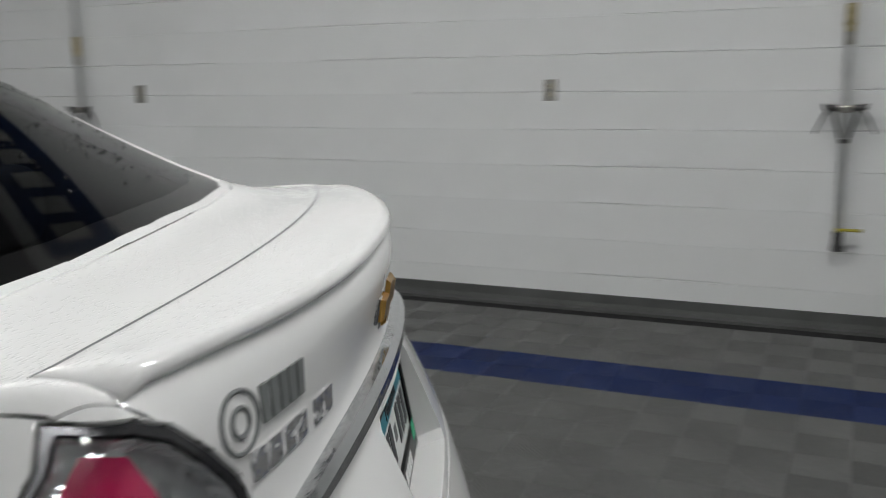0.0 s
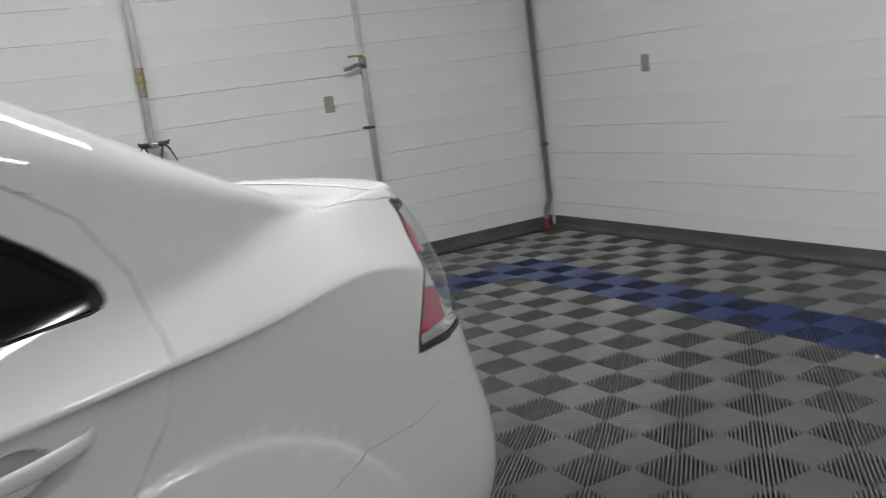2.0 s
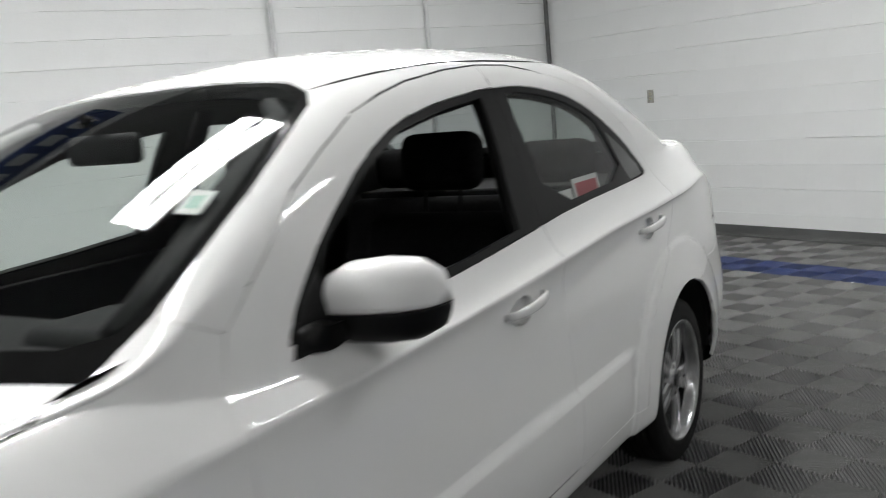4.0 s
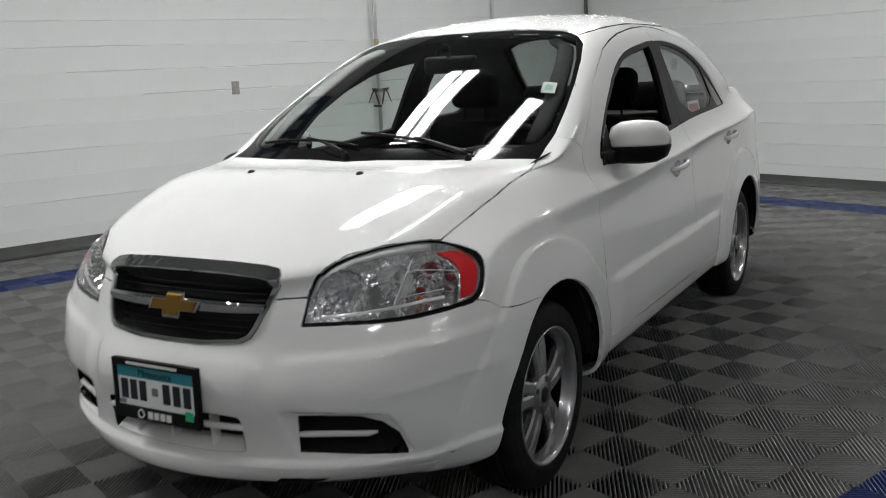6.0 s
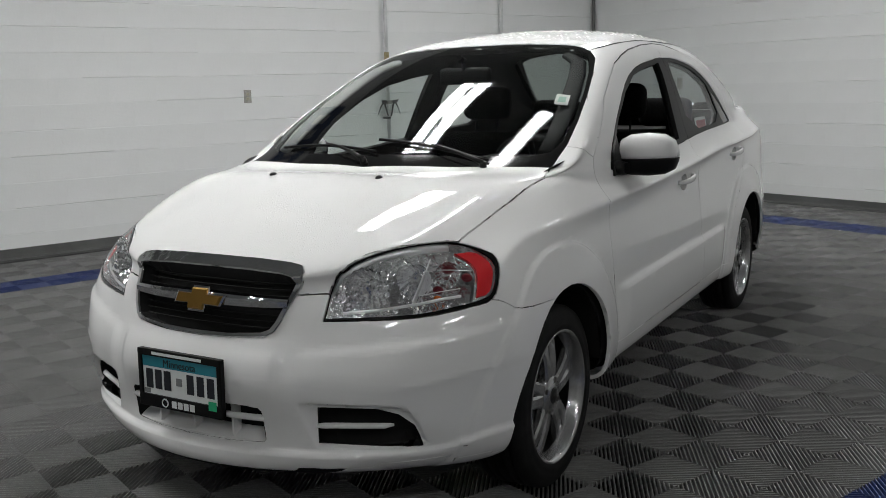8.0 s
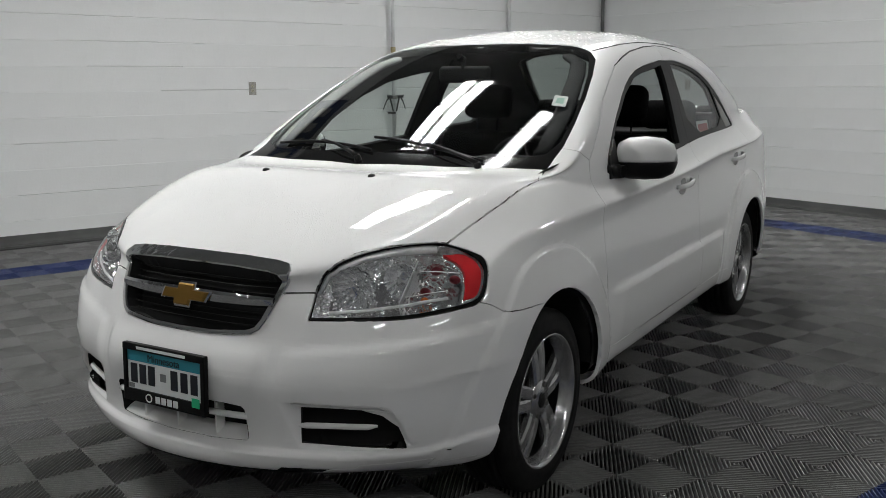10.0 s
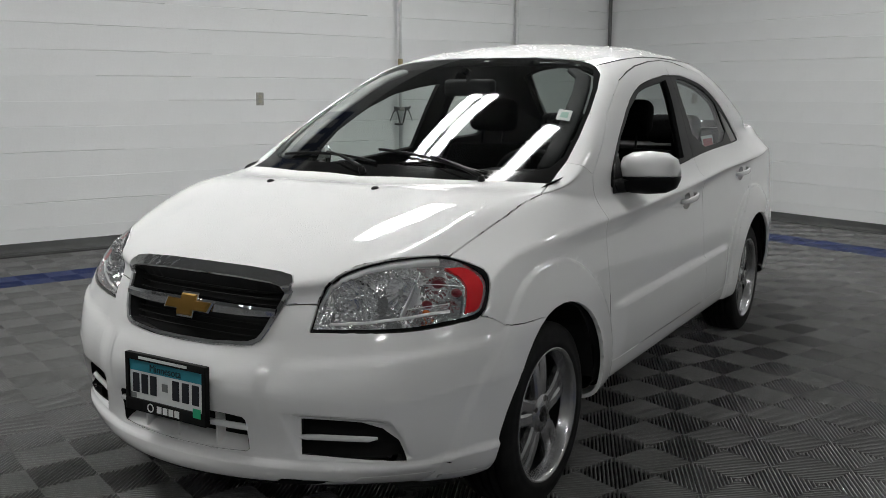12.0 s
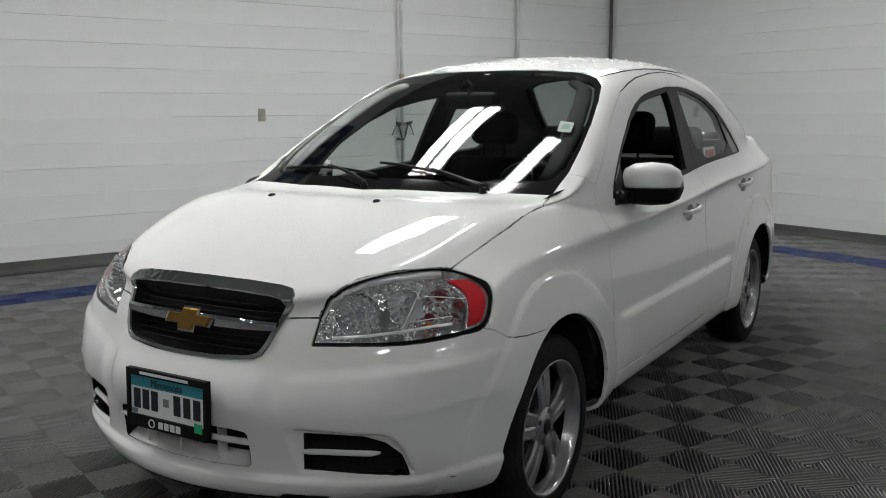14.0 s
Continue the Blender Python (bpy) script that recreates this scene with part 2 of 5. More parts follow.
# the side, station by station from the rear corner to the front corner: rows of (y, z), sill to top edge
STATION_X = [-2, -1.75, -1.5, -1.276, -1.03, -0.7, -0.25, 0.15, 0.45, 0.8, 1.05, 1.276, 1.5, 1.7]
SILL = [(0.66, 0.27), (0.72, 0.26), (0.74, 0.25), (0.74, 0.245), (0.74, 0.24), (0.74, 0.24), (0.74, 0.24), (0.74, 0.24), (0.74, 0.24), (0.74, 0.24), (0.74, 0.24), (0.74, 0.235), (0.735, 0.226), (0.69, 0.222)]
ROCKER = [(0.715, 0.34), (0.78, 0.33), (0.8, 0.32), (0.8, 0.31), (0.8, 0.31), (0.8, 0.31), (0.8, 0.31), (0.8, 0.31), (0.8, 0.31), (0.8, 0.31), (0.805, 0.31), (0.8, 0.31), (0.79, 0.31), (0.745, 0.31)]
CREASE = [(0.74, 0.5), (0.795, 0.48), (0.815, 0.48), (0.815, 0.48), (0.812, 0.47), (0.81, 0.465), (0.81, 0.455), (0.81, 0.45), (0.81, 0.445), (0.813, 0.44), (0.818, 0.44), (0.815, 0.44), (0.808, 0.44), (0.768, 0.44)]
WAIST = [(0.725, 0.68), (0.79, 0.66), (0.81, 0.66), (0.815, 0.66), (0.81, 0.66), (0.805, 0.66), (0.805, 0.65), (0.805, 0.63), (0.807, 0.62), (0.81, 0.62), (0.815, 0.62), (0.81, 0.61), (0.81, 0.6), (0.785, 0.58)]
UNDER_SHOULDER = [(0.715, 0.85), (0.779, 0.9), (0.795, 0.895), (0.796, 0.885), (0.791, 0.87), (0.788, 0.85), (0.786, 0.82), (0.786, 0.8), (0.788, 0.79), (0.793, 0.78), (0.797, 0.77), (0.795, 0.76), (0.79, 0.73), (0.768, 0.68)]
SHOULDER = [(0.695, 0.935), (0.77, 0.972), (0.797, 0.957), (0.805, 0.945), (0.805, 0.935), (0.802, 0.925), (0.799, 0.895), (0.797, 0.876), (0.796, 0.865), (0.796, 0.858), (0.792, 0.852), (0.781, 0.838), (0.748, 0.805), (0.722, 0.755)]
TOP_EDGE = [(0.645, 1.062), (0.675, 1.062), (0.714, 1.043), (0.72, 1.035), (0.733, 1.018), (0.74, 0.995), (0.743, 0.965), (0.743, 0.943), (0.742, 0.93), (0.738, 0.93), (0.712, 0.945), (0.69, 0.92), (0.65, 0.875), (0.635, 0.828)]
SIDE_ROWS = [SILL, ROCKER, CREASE, WAIST, UNDER_SHOULDER, SHOULDER, TOP_EDGE]
TAIL_SHIFT = [0.05, -0.01, -0.05, -0.03, 0, 0.01, 0.06]
NOSE_SHIFT = [-0.03, 0, 0.01, 0, -0.02, -0.04, -0.07]
# across the top, from beside the edge to the middle line: (x, y, z) at each station
TOP_SIDE = [(-1.97, 0.6, 1.078), (-1.78, 0.635, 1.084), (-1.54, 0.664, 1.1), (-1.29, 0.68, 1.14), (-1.03, 0.668, 1.195), (-0.7, 0.66, 1.2), (-0.25, 0.663, 1.195), (0.15, 0.673, 1.165), (0.45, 0.69, 1.115), (0.79, 0.71, 1.025), (1.02, 0.69, 0.968), (1.28, 0.645, 0.95), (1.5, 0.605, 0.905), (1.72, 0.555, 0.828)]
TOP_RAIL = [(-2.015, 0.49, 1.083), (-1.84, 0.52, 1.093), (-1.61, 0.615, 1.144), (-1.32, 0.608, 1.274), (-1.05, 0.5700000000000001, 1.386), (-0.7, 0.535, 1.428), (-0.25, 0.53, 1.432), (0.19, 0.545, 1.378), (0.46, 0.585, 1.275), (0.76, 0.635, 1.118), (0.99, 0.66, 0.99), (1.29, 0.55, 0.97), (1.51, 0.5, 0.925), (1.815, 0.45, 0.812)]
TOP_QUARTER = [(-2.075, 0.25, 1.087), (-1.87, 0.26, 1.098), (-1.69, 0.31, 1.144), (-1.38, 0.29, 1.336), (-1.08, 0.28, 1.454), (-0.7, 0.28, 1.488), (-0.25, 0.28, 1.492), (0.17, 0.29, 1.434), (0.48, 0.3, 1.334), (0.83, 0.32, 1.15), (1.1, 0.34, 0.995), (1.32, 0.27, 0.98), (1.53, 0.26, 0.938), (1.895, 0.24, 0.792)]
TOP_MIDDLE = [(-2.092, 0, 1.088), (-1.88, 0, 1.1), (-1.71, 0, 1.146), (-1.4, 0, 1.348), (-1.09, 0, 1.467), (-0.7, 0, 1.503), (-0.25, 0, 1.508), (0.16, 0, 1.448), (0.49, 0, 1.348), (0.86, 0, 1.16), (1.14, 0, 0.998), (1.33, 0, 0.981), (1.54, 0, 0.94), (1.91, 0, 0.792)]
TOP_ROWS = [TOP_SIDE, TOP_RAIL, TOP_QUARTER, TOP_MIDDLE]
FRONT = {  # rows of the nose, rocker to shoulder, from beside the corner to the middle
    1: ((1.85, .63, .31), (1.945, .47, .31), (2.03, .25, .32), (2.055, 0, .32)),
    2: ((1.872, .635, .45), (1.96, .47, .46), (2.05, .25, .48), (2.075, 0, .48)),
    3: ((1.848, .628, .58), (1.92, .46, .59), (2.0, .25, .60), (2.02, 0, .60)),
    4: ((1.812, .605, .68), (1.885, .46, .68), (1.97, .25, .68), (1.99, 0, .68)),
    5: ((1.76, .565, .765), (1.845, .455, .755), (1.94, .245, .745), (1.955, 0, .745)),
}
REAR = {
    1: ((-2.10, .60, .34), (-2.16, .48, .34), (-2.21, .25, .34), (-2.22, 0, .34)),
    2: ((-2.13, .61, .50), (-2.19, .48, .50), (-2.24, .25, .50), (-2.25, 0, .50)),
    3: ((-2.10, .60, .68), (-2.15, .48, .69), (-2.19, .25, .69), (-2.20, 0, .69)),
    4: ((-2.045, .60, .85), (-2.08, .48, .85), (-2.125, .25, .85), (-2.14, 0, .85)),
    5: ((-2.02, .60, .97), (-2.05, .48, .97), (-2.09, .25, .975), (-2.105, 0, .975)),
}
NS, NK, NC = len(STATION_X) - 1, 6, 4


def cage_target(i, k, c):
    shift = TAIL_SHIFT if i == 0 else NOSE_SHIFT if i == NS else [0] * 7
    if c == 0:
        return Vector((STATION_X[i] + shift[k], *SIDE_ROWS[k][i]))
    if k == NK:
        return Vector(TOP_ROWS[c - 1][i])
    if k == 0:
        x, (y, z) = STATION_X[i] + shift[0], SILL[i]
        bow = {0: -0.12, NS: 0.32}.get(i, 0.0) * (1 - (1 - c / NC) ** 2)
        return Vector((x + bow, y * (1 - c / NC), z - 0.01))
    return Vector((FRONT if i == NS else REAR)[k][c - 1])


def skin_mesh(levels):
    """The closed outer skin of the car, smooth through the target points."""
    ids, targets, faces = {}, [], []

    def vid(i, k, c, s):
        s = 0 if c == NC else s
        key = (i, k, c, s)
        if key not in ids:
            p = cage_target(i, k, c)
            if s < 0:
                p.y = -p.y
            ids[key] = len(targets)
            targets.append(p)
        return ids[key]

    for s in (1, -1):
        def quad(*keys):
            f = [vid(*q, s) for q in keys]
            faces.append(f if s > 0 else f[::-1])
        for i in range(NS):
            for k in range(NK):
                quad((i, k, 0), (i, k + 1, 0), (i + 1, k + 1, 0), (i + 1, k, 0))
            for c in range(NC):
                quad((i, NK, c), (i, NK, c + 1), (i + 1, NK, c + 1), (i + 1, NK, c))
                quad((i, 0, c), (i + 1, 0, c), (i + 1, 0, c + 1), (i, 0, c + 1))
        for k in range(NK):
            for c in range(NC):
                quad((NS, k, c), (NS, k + 1, c), (NS, k + 1, c + 1), (NS, k, c + 1))
                quad((0, k, c), (0, k, c + 1), (0, k + 1, c + 1), (0, k + 1, c))
    me = bpy.data.meshes.new("cage")
    me.from_pydata(targets, [], faces)
    crease = {}
    for s in (1, -1):
        for i in range(NS):
            a, b = ids[(i, 5, 0, s)], ids[(i + 1, 5, 0, s)]
            crease[(min(a, b), max(a, b))] = 0.95
    att = me.attributes.new("crease_edge", "FLOAT", "EDGE")
    for e in me.edges:
        a, b = e.vertices
        att.data[e.index].value = crease.get((min(a, b), max(a, b)), 0.0)
    ob = new("cage", me)
    mod = ob.modifiers.new("smooth", "SUBSURF")
    mod.levels = mod.render_levels = 1
    for _ in range(8):
        bpy.context.view_layer.update()
        got = bpy.data.meshes.new_from_object(ob.evaluated_get(bpy.context.evaluated_depsgraph_get()))
        for n, p in enumerate(targets):
            me.vertices[n].co += 0.9 * (p - got.vertices[n].co)
        bpy.data.meshes.remove(got)
        me.update()
    mod.levels = mod.render_levels = levels
    bpy.context.view_layer.update()
    got = bpy.data.meshes.new_from_object(ob.evaluated_get(bpy.context.evaluated_depsgraph_get()))
    bpy.data.objects.remove(ob)
    bm = bmesh.new()
    bm.from_mesh(got)
    bpy.data.meshes.remove(got)
    return bm


def ease(t):
    t = max(0.0, min(1.0, t))
    return t * t * (3 - 2 * t)


FOG_HOLLOW = [(.335, .442), (.45, .436), (.593, .433), (.622, .416), (.642, .378), (.653, .312), (.60, .304), (.38, .304)]


def depth_in(p, poly):
    """How far a point lies inside an outline; 0 outside."""
    if not inside(p, poly):
        return 0.0
    best = 9.0
    for (x1, y1), (x2, y2) in zip(poly, poly[1:] + poly[:1]):
        dx, dy = x2 - x1, y2 - y1
        k = max(0.0, min(1.0, ((p[0] - x1) * dx + (p[1] - y1) * dy) / (dx * dx + dy * dy)))
        best = min(best, math.hypot(p[0] - x1 - k * dx, p[1] - y1 - k * dy))
    return best


def shaped(v):
    """Wheel-arch flares, the ledge low on the doors, and the folds, hollows and lip of the front bumper."""
    x, y, z = v.co.x, abs(v.co.y), v.co.z
    if z < 0.85 and y > 0.55:
        ledge = 0.016 * ease((0.556 - z) / 0.022) * ease((z - 0.25) / 0.2) * ease((0.80 - x) / 0.10) * ease((x + 0.80) / 0.10)
        for ax in (AXLE, -AXLE):
            r = math.hypot(x - ax, z - WHEEL_Z - 0.012)
            edge = 0.487 if ax > 0 else 0.502
            ledge += 0.011 * ease((edge - r) / 0.014) + 0.015 * max(0.0, min(1.0, (edge - r) / 0.13))
        v.co.y += math.copysign(ledge, v.co.y)
    if 1.5 < x < 1.92 and z > 0.7:
        v.co.z += 0.009 * math.sin(math.pi * (x - 1.5) / 0.42) * ease((0.52 - y) / 0.16)
    if x > 1.5 and z < 0.68:
        out = Vector((1.0, math.copysign(0.6 * min(1, y / 0.6), v.co.y), 0)).normalized()
        t = max(0.0, (y - 0.358) / 0.404)
        fold = 0.010 * ease((0.582 + 0.026 * t + 0.03 * t * t - z) / 0.03) * ease((z - 0.40) / 0.14) * ease((y - 0.33) / 0.05)
        chin = 0.009 * ease((0.588 - z) / 0.04) * ease((z - 0.40) / 0.14) * ease((0.31 - y) / 0.04)
        ridge = 0.0045 * math.exp(-((z - 0.48 - 0.26 * (y - 0.628)) / 0.012) ** 2) * ease((y - 0.58) / 0.08)
        hollow = 0.017 * ease(depth_in((y, z), FOG_HOLLOW) / 0.016) * ease((y - 0.335) / 0.09)
        lip = 0.016 * ease((0.303 - z + 0.03 * ease((y - 0.66) / 0.1)) / 0.016)
        v.co += out * (fold + chin + ridge + lip - hollow) * ease((x - 1.5) / 0.15)


from mathutils.bvhtree import BVHTree

# ---------------------------------------------------------------- car: cutting the skin into panels
skin = skin_mesh(3)
bmesh.ops.recalc_face_normals(skin, faces=skin.faces)
mark = skin.faces.layers.int.new("panel")
SIDE, TOP, FACE = ((1, 0, 0), (0, 0, 1)), ((1, 0, 0), (0, 1, 0)), ((0, 1, 0), (0, 0, 1))
NOSE_CORNER, TAIL_CORNER = ((-1, 1, 0), (0, 0, 1)), ((1, 1, 0), (0, 0, 1))
PANELS = {"body_shell": 0}


def inside(p, poly):
    c = False
    for (x1, y1), (x2, y2) in zip(poly, poly[1:] + poly[:1]):
        if (y1 > p[1]) != (y2 > p[1]) and p[0] < (x2 - x1) * (p[1] - y1) / (y2 - y1) + x1:
            c = not c
    return c


def cut(name, axes, outline, where, s=0, only=None):
    """Cuts an outline into the skin and marks the faces inside it; s = 1 or -1 takes the left or right side."""
    key = name + {1: "_left", -1: "_right", 0: ""}[s]
    index = PANELS.setdefault(key, len(PANELS))
    u, v = Vector(axes[0]), Vector(axes[1])
    poly = [((Vector(p).dot(u), Vector(p).dot(v)) if len(p) == 3 else p) for p in outline]
    if s == -1:
        u, v = Vector((u.x, -u.y, u.z)), Vector((v.x, -v.y, v.z))
    sg = s or 1

    def flat(co):
        return (co.dot(u), co.dot(v))

    lo = [min(p[k] for p in poly) for k in (0, 1)]
    hi = [max(p[k] for p in poly) for k in (0, 1)]
    names = None if only is None else {PANELS[k + {1: "_left", -1: "_right", 0: ""}[s]] for k in only}
    cand = []
    for f in skin.faces:
        c = f.calc_center_median()
        if s and c.y * s < 0:
            continue
        if names is not None and f[mark] not in names:
            continue
        if not where((c.x, c.y * sg, c.z), (f.normal.x, f.normal.y * sg, f.normal.z)):
            continue
        q = [flat(w.co) for w in f.verts]
        if all(max(a[k] for a in q) > lo[k] and min(a[k] for a in q) < hi[k] for k in (0, 1)):
            cand.append(f)
    for (x1, y1), (x2, y2) in zip(poly, poly[1:] + poly[:1]):
        n2 = Vector((y2 - y1, x1 - x2))
        if n2.length < 1e-6:
            continue
        no = n2.x * u + n2.y * v
        co = u * (x1 / u.length_squared) + v * (y1 / v.length_squared)
        near, rest = [], []
        for f in cand:
            q = [flat(w.co) for w in f.verts]
            hit = (max(a[0] for a in q) >= min(x1, x2) and min(a[0] for a in q) <= max(x1, x2)
                   and max(a[1] for a in q) >= min(y1, y2) and min(a[1] for a in q) <= max(y1, y2))
            (near if hit else rest).append(f)
        if near:
            geom = near + list({e for f in near for e in f.edges}) + list({w for f in near for w in f.verts})
            res = bmesh.ops.bisect_plane(skin, geom=geom, dist=1e-4, plane_co=co, plane_no=no.normalized())
            near = [g for g in res["geom"] if isinstance(g, bmesh.types.BMFace)]
        cand = rest + near
    for f in cand:
        if f.is_valid and inside(flat(f.calc_center_median()), poly):
            f[mark] = index


def ring(ax, r, n=40):
    return [(ax + r * math.cos(2 * math.pi * k / n), WHEEL_Z + 0.012 + r * math.sin(2 * math.pi * k / n)) for k in range(n)]


def both(half):
    """A symmetric outline from its left half, given from the middle line round to the middle line."""
    return half + [(-p[0], p[1]) for p in half[::-1] if abs(p[0]) > 1e-6]


def both_top(half):
    return half + [(p[0], -p[1]) for p in half[::-1] if abs(p[1]) > 1e-6]


def rounded(poly, keep=()):
    """An outline with its corners cut once, all but those kept."""
    out = []
    n = len(poly)
    for i, p in enumerate(poly):
        if i in keep:
            out.append(p)
            continue
        for q in (poly[i - 1], poly[(i + 1) % n]):
            out.append(tuple(a * .78 + b * .22 for a, b in zip(p, q)))
    return out


def shrunk(poly, k, cx, cy):
    return [(cx + (x - cx) * k, cy + (y - cy) * k) for x, y in poly]


# finer rows where the skin is folded, then the folds themselves
for ax in (AXLE, -AXLE):
    edge = .487 if ax > 0 else .502
    for r in (.43, .455, edge - .014, edge - .007, edge):
        cut("body_shell", SIDE, ring(ax, r, 64), lambda c, n: abs(c[1]) > 0.5 and c[2] < 0.85)
for z in (.56, .545, .53):
    cut("body_shell", SIDE, [(-.95, z), (.95, z), (.95, .1), (-.95, .1)], lambda c, n: abs(c[1]) > 0.5 and c[2] < 0.7)
for z in (.64, .625, .61, .598, .589, .58, .570, .560, .513, .50, .487, .474, .333, .318, .308, .302, .294, .286, .276):
    cut("body_shell", SIDE, [(1.4, z), (2.4, z), (2.4, -.5), (1.4, -.5)], lambda c, n: c[2] < 0.75 and n[2] > -0.6)
for s in (1, -1):
    for k in (1.0, 0.965, 0.92):
        cut("body_shell", FACE, shrunk(FOG_HOLLOW, k, .52, .375), lambda c, n: c[0] > 1.5 and n[0] > 0.1, s)
for y in (.27, .29, .31, .33, .355, .38):
    cut("body_shell", FACE, [(-y, .38), (y, .38), (y, .60), (-y, .60)], lambda c, n: c[0] > 1.7 and n[0] > 0.1)
for w in skin.verts:
    shaped(w)
skin.normal_update()
skin.verts.ensure_lookup_table()
skin.normal_update()
skin_tree = BVHTree.FromBMesh(skin)
skin_faces = [[(v.co.copy(), v.normal.copy()) for v in f.verts] for f in skin.faces]


def skin_normal(p):
    """Smooth normal of the uncut skin at the point nearest to p."""
    hit, _, index, _ = skin_tree.find_nearest(p)
    n = Vector()
    for co, no in skin_faces[index]:
        n += no / ((co - hit).length ** 2 + 1e-6)
    return n.normalized()


def on_skin(origin, direction):
    """Point and normal where a ray meets the skin."""
    hit, no, _, _ = skin_tree.ray_cast(Vector(origin), Vector(direction))
    return (hit, skin_normal(hit)) if hit else (Vector(origin), -Vector(direction))


def top_point(x, y):
    return on_skin((x, y, 3), (0, 0, -1))


def side_point(x, z, s=1):
    return on_skin((x, 3 * s, z), (0, -s, 0))


def front_point(y, z):
    return on_skin((4, y, z), (-1, 0, 0))


def rear_point(y, z):
    return on_skin((-4, y, z), (1, 0, 0))


flank = lambda c, n: c[1] > 0.42 and n[1] > 0.1
upper = lambda c, n: n[2] > 0.12 and c[2] > 0.6
cut("underbody", TOP, [(-2.3, -1), (2.3, -1), (2.3, 1), (-2.3, 1)], lambda c, n: n[2] < -0.6 and c[2] < 0.3)
FRONT_DOOR = [(.776, 1.002), (.69, 1.07), (.50, 1.205), (.36, 1.272), (.216, 1.333), (.08, 1.368), (-.046, 1.394), (-.25, 1.418), (-.43, 1.428), (-.405, 1.2),
              (-.375, .95), (-.35, .7), (-.35, .34), (.815, .34), (.826, .6), (.828, .85), (.807, .935)]
REAR_DOOR = [(-.43, 1.428), (-.60, 1.425), (-.75, 1.402), (-.90, 1.365), (-1.02, 1.316), (-1.14, 1.234), (-1.24, 1.163), (-1.293, 1.069), (-1.285, .98),
             (-1.25, .87), (-1.17, .785), (-1.05, .70), (-.93, .60), (-.87, .48), (-.845, .34), (-.35, .34), (-.35, .7), (-.375, .95), (-.405, 1.2)]
FENDER = [(.90, 1.06), (.776, 1.002), (.807, .935), (.828, .85), (.826, .6), (.815, .2), (1.95, .1), (1.95, .95), (1.2, 1.06)]
DLO = [(.66, .932), (.60, 1.01), (.47, 1.12), (.27, 1.235), (.08, 1.305), (-.13, 1.34), (-.36, 1.362), (-.57, 1.365), (-.70, 1.352), (-.84, 1.325), (-.94, 1.282),
       (-1.02, 1.235), (-1.15, 1.15), (-1.235, 1.08), (-1.245, 1.047), (-1.22, 1.033), (-1.15, 1.031), (-.6, 1.011), (-.3, .987), (0, .963), (.33, .945)]
DLO = rounded(DLO)
PANE_FRONT = [(.575, .958), (.53, 1.04), (.44, 1.117), (.26, 1.217), (.08, 1.284), (-.13, 1.319), (-.335, 1.340), (-.255, 1.003), (0, .983), (.3, .967)]
PANE_REAR = [(-.462, 1.346), (-.57, 1.347), (-.70, 1.331), (-.82, 1.305), (-.92, 1.262), (-.99, 1.222), (-1.06, 1.05), (-.478, 1.026)]
PANE_REAR = rounded(PANE_REAR)
QUARTER = [(-1.015, 1.207), (-1.15, 1.125), (-1.215, 1.07), (-1.215, 1.038), (-1.085, 1.031)]
for s in (1, -1):
    cut("front_fender", SIDE, FENDER, lambda c, n: c[1] > 0.35 and c[0] > 0.6, s)
    cut("front_door", SIDE, FRONT_DOOR, flank, s)
    cut("rear_door", SIDE, REAR_DOOR, flank, s)
    cut("front_frame", SIDE, DLO, flank, s, ["front_door"])
    cut("rear_frame", SIDE, DLO, flank, s, ["rear_door"])
    cut("front_window", SIDE, PANE_FRONT, flank, s, ["front_frame"])
    cut("rear_window", SIDE, PANE_REAR, flank, s, ["rear_frame"])
    cut("quarter_window", SIDE, QUARTER, flank, s, ["rear_frame"])
BUMPER_LINE = [(2.3, .724), (1.80, .724), (1.72, .70), (1.66, .685), (1.646, .679), (1.606, .654), (1.53, .644), (1.465, .64), (1.30, .63), (1.30, 0), (2.3, 0)]
for s in (1, -1):
    cut("front_bumper", SIDE, BUMPER_LINE, lambda c, n: n[2] > -0.6, s)
cut("hood", TOP, both_top([(1.165, 0), (1.145, .14), (1.115, .332), (1.065, .49), (1.01, .655), (1.107, .676), (1.336, .671), (1.513, .653), (1.629, .637),
                           (1.743, .522), (1.803, .462), (1.848, .427), (1.88, .405), (1.899, .388), (1.937, .301), (1.96, .15), (1.967, 0)]), upper)
cut("windshield_frame", TOP, both_top([(.236, 0), (.212, .22), (.217, .427), (.241, .498), (.291, .539), (.409, .575), (.568, .612), (.736, .641), (.853, .652), (.93, .648),
                                       (1.01, .655), (1.065, .49), (1.115, .332), (1.145, .14), (1.165, 0)]), upper)
cut("windshield", TOP, both_top([(.268, 0), (.245, .22), (.252, .428), (.282, .505), (.415, .558), (.568, .596), (.725, .625), (.845, .632), (.915, .612), (.965, .55), (1.015, .405),
                                 (1.05, .275), (1.07, .12), (1.075, 0)]), upper)
cut("rear_glass_frame", TOP, both_top([(-1.085, 0), (-1.085, .40), (-1.10, .47), (-1.13, .51), (-1.38, .565), (-1.63, .605), (-1.69, .595), (-1.725, .55), (-1.755, .45), (-1.775, .25), (-1.78, 0)]), upper)
cut("rear_glass", TOP, both_top([(-1.115, 0), (-1.115, .39), (-1.145, .46), (-1.38, .525), (-1.61, .568), (-1.66, .555), (-1.69, .50), (-1.715, .40), (-1.735, .2), (-1.74, 0)]), upper)
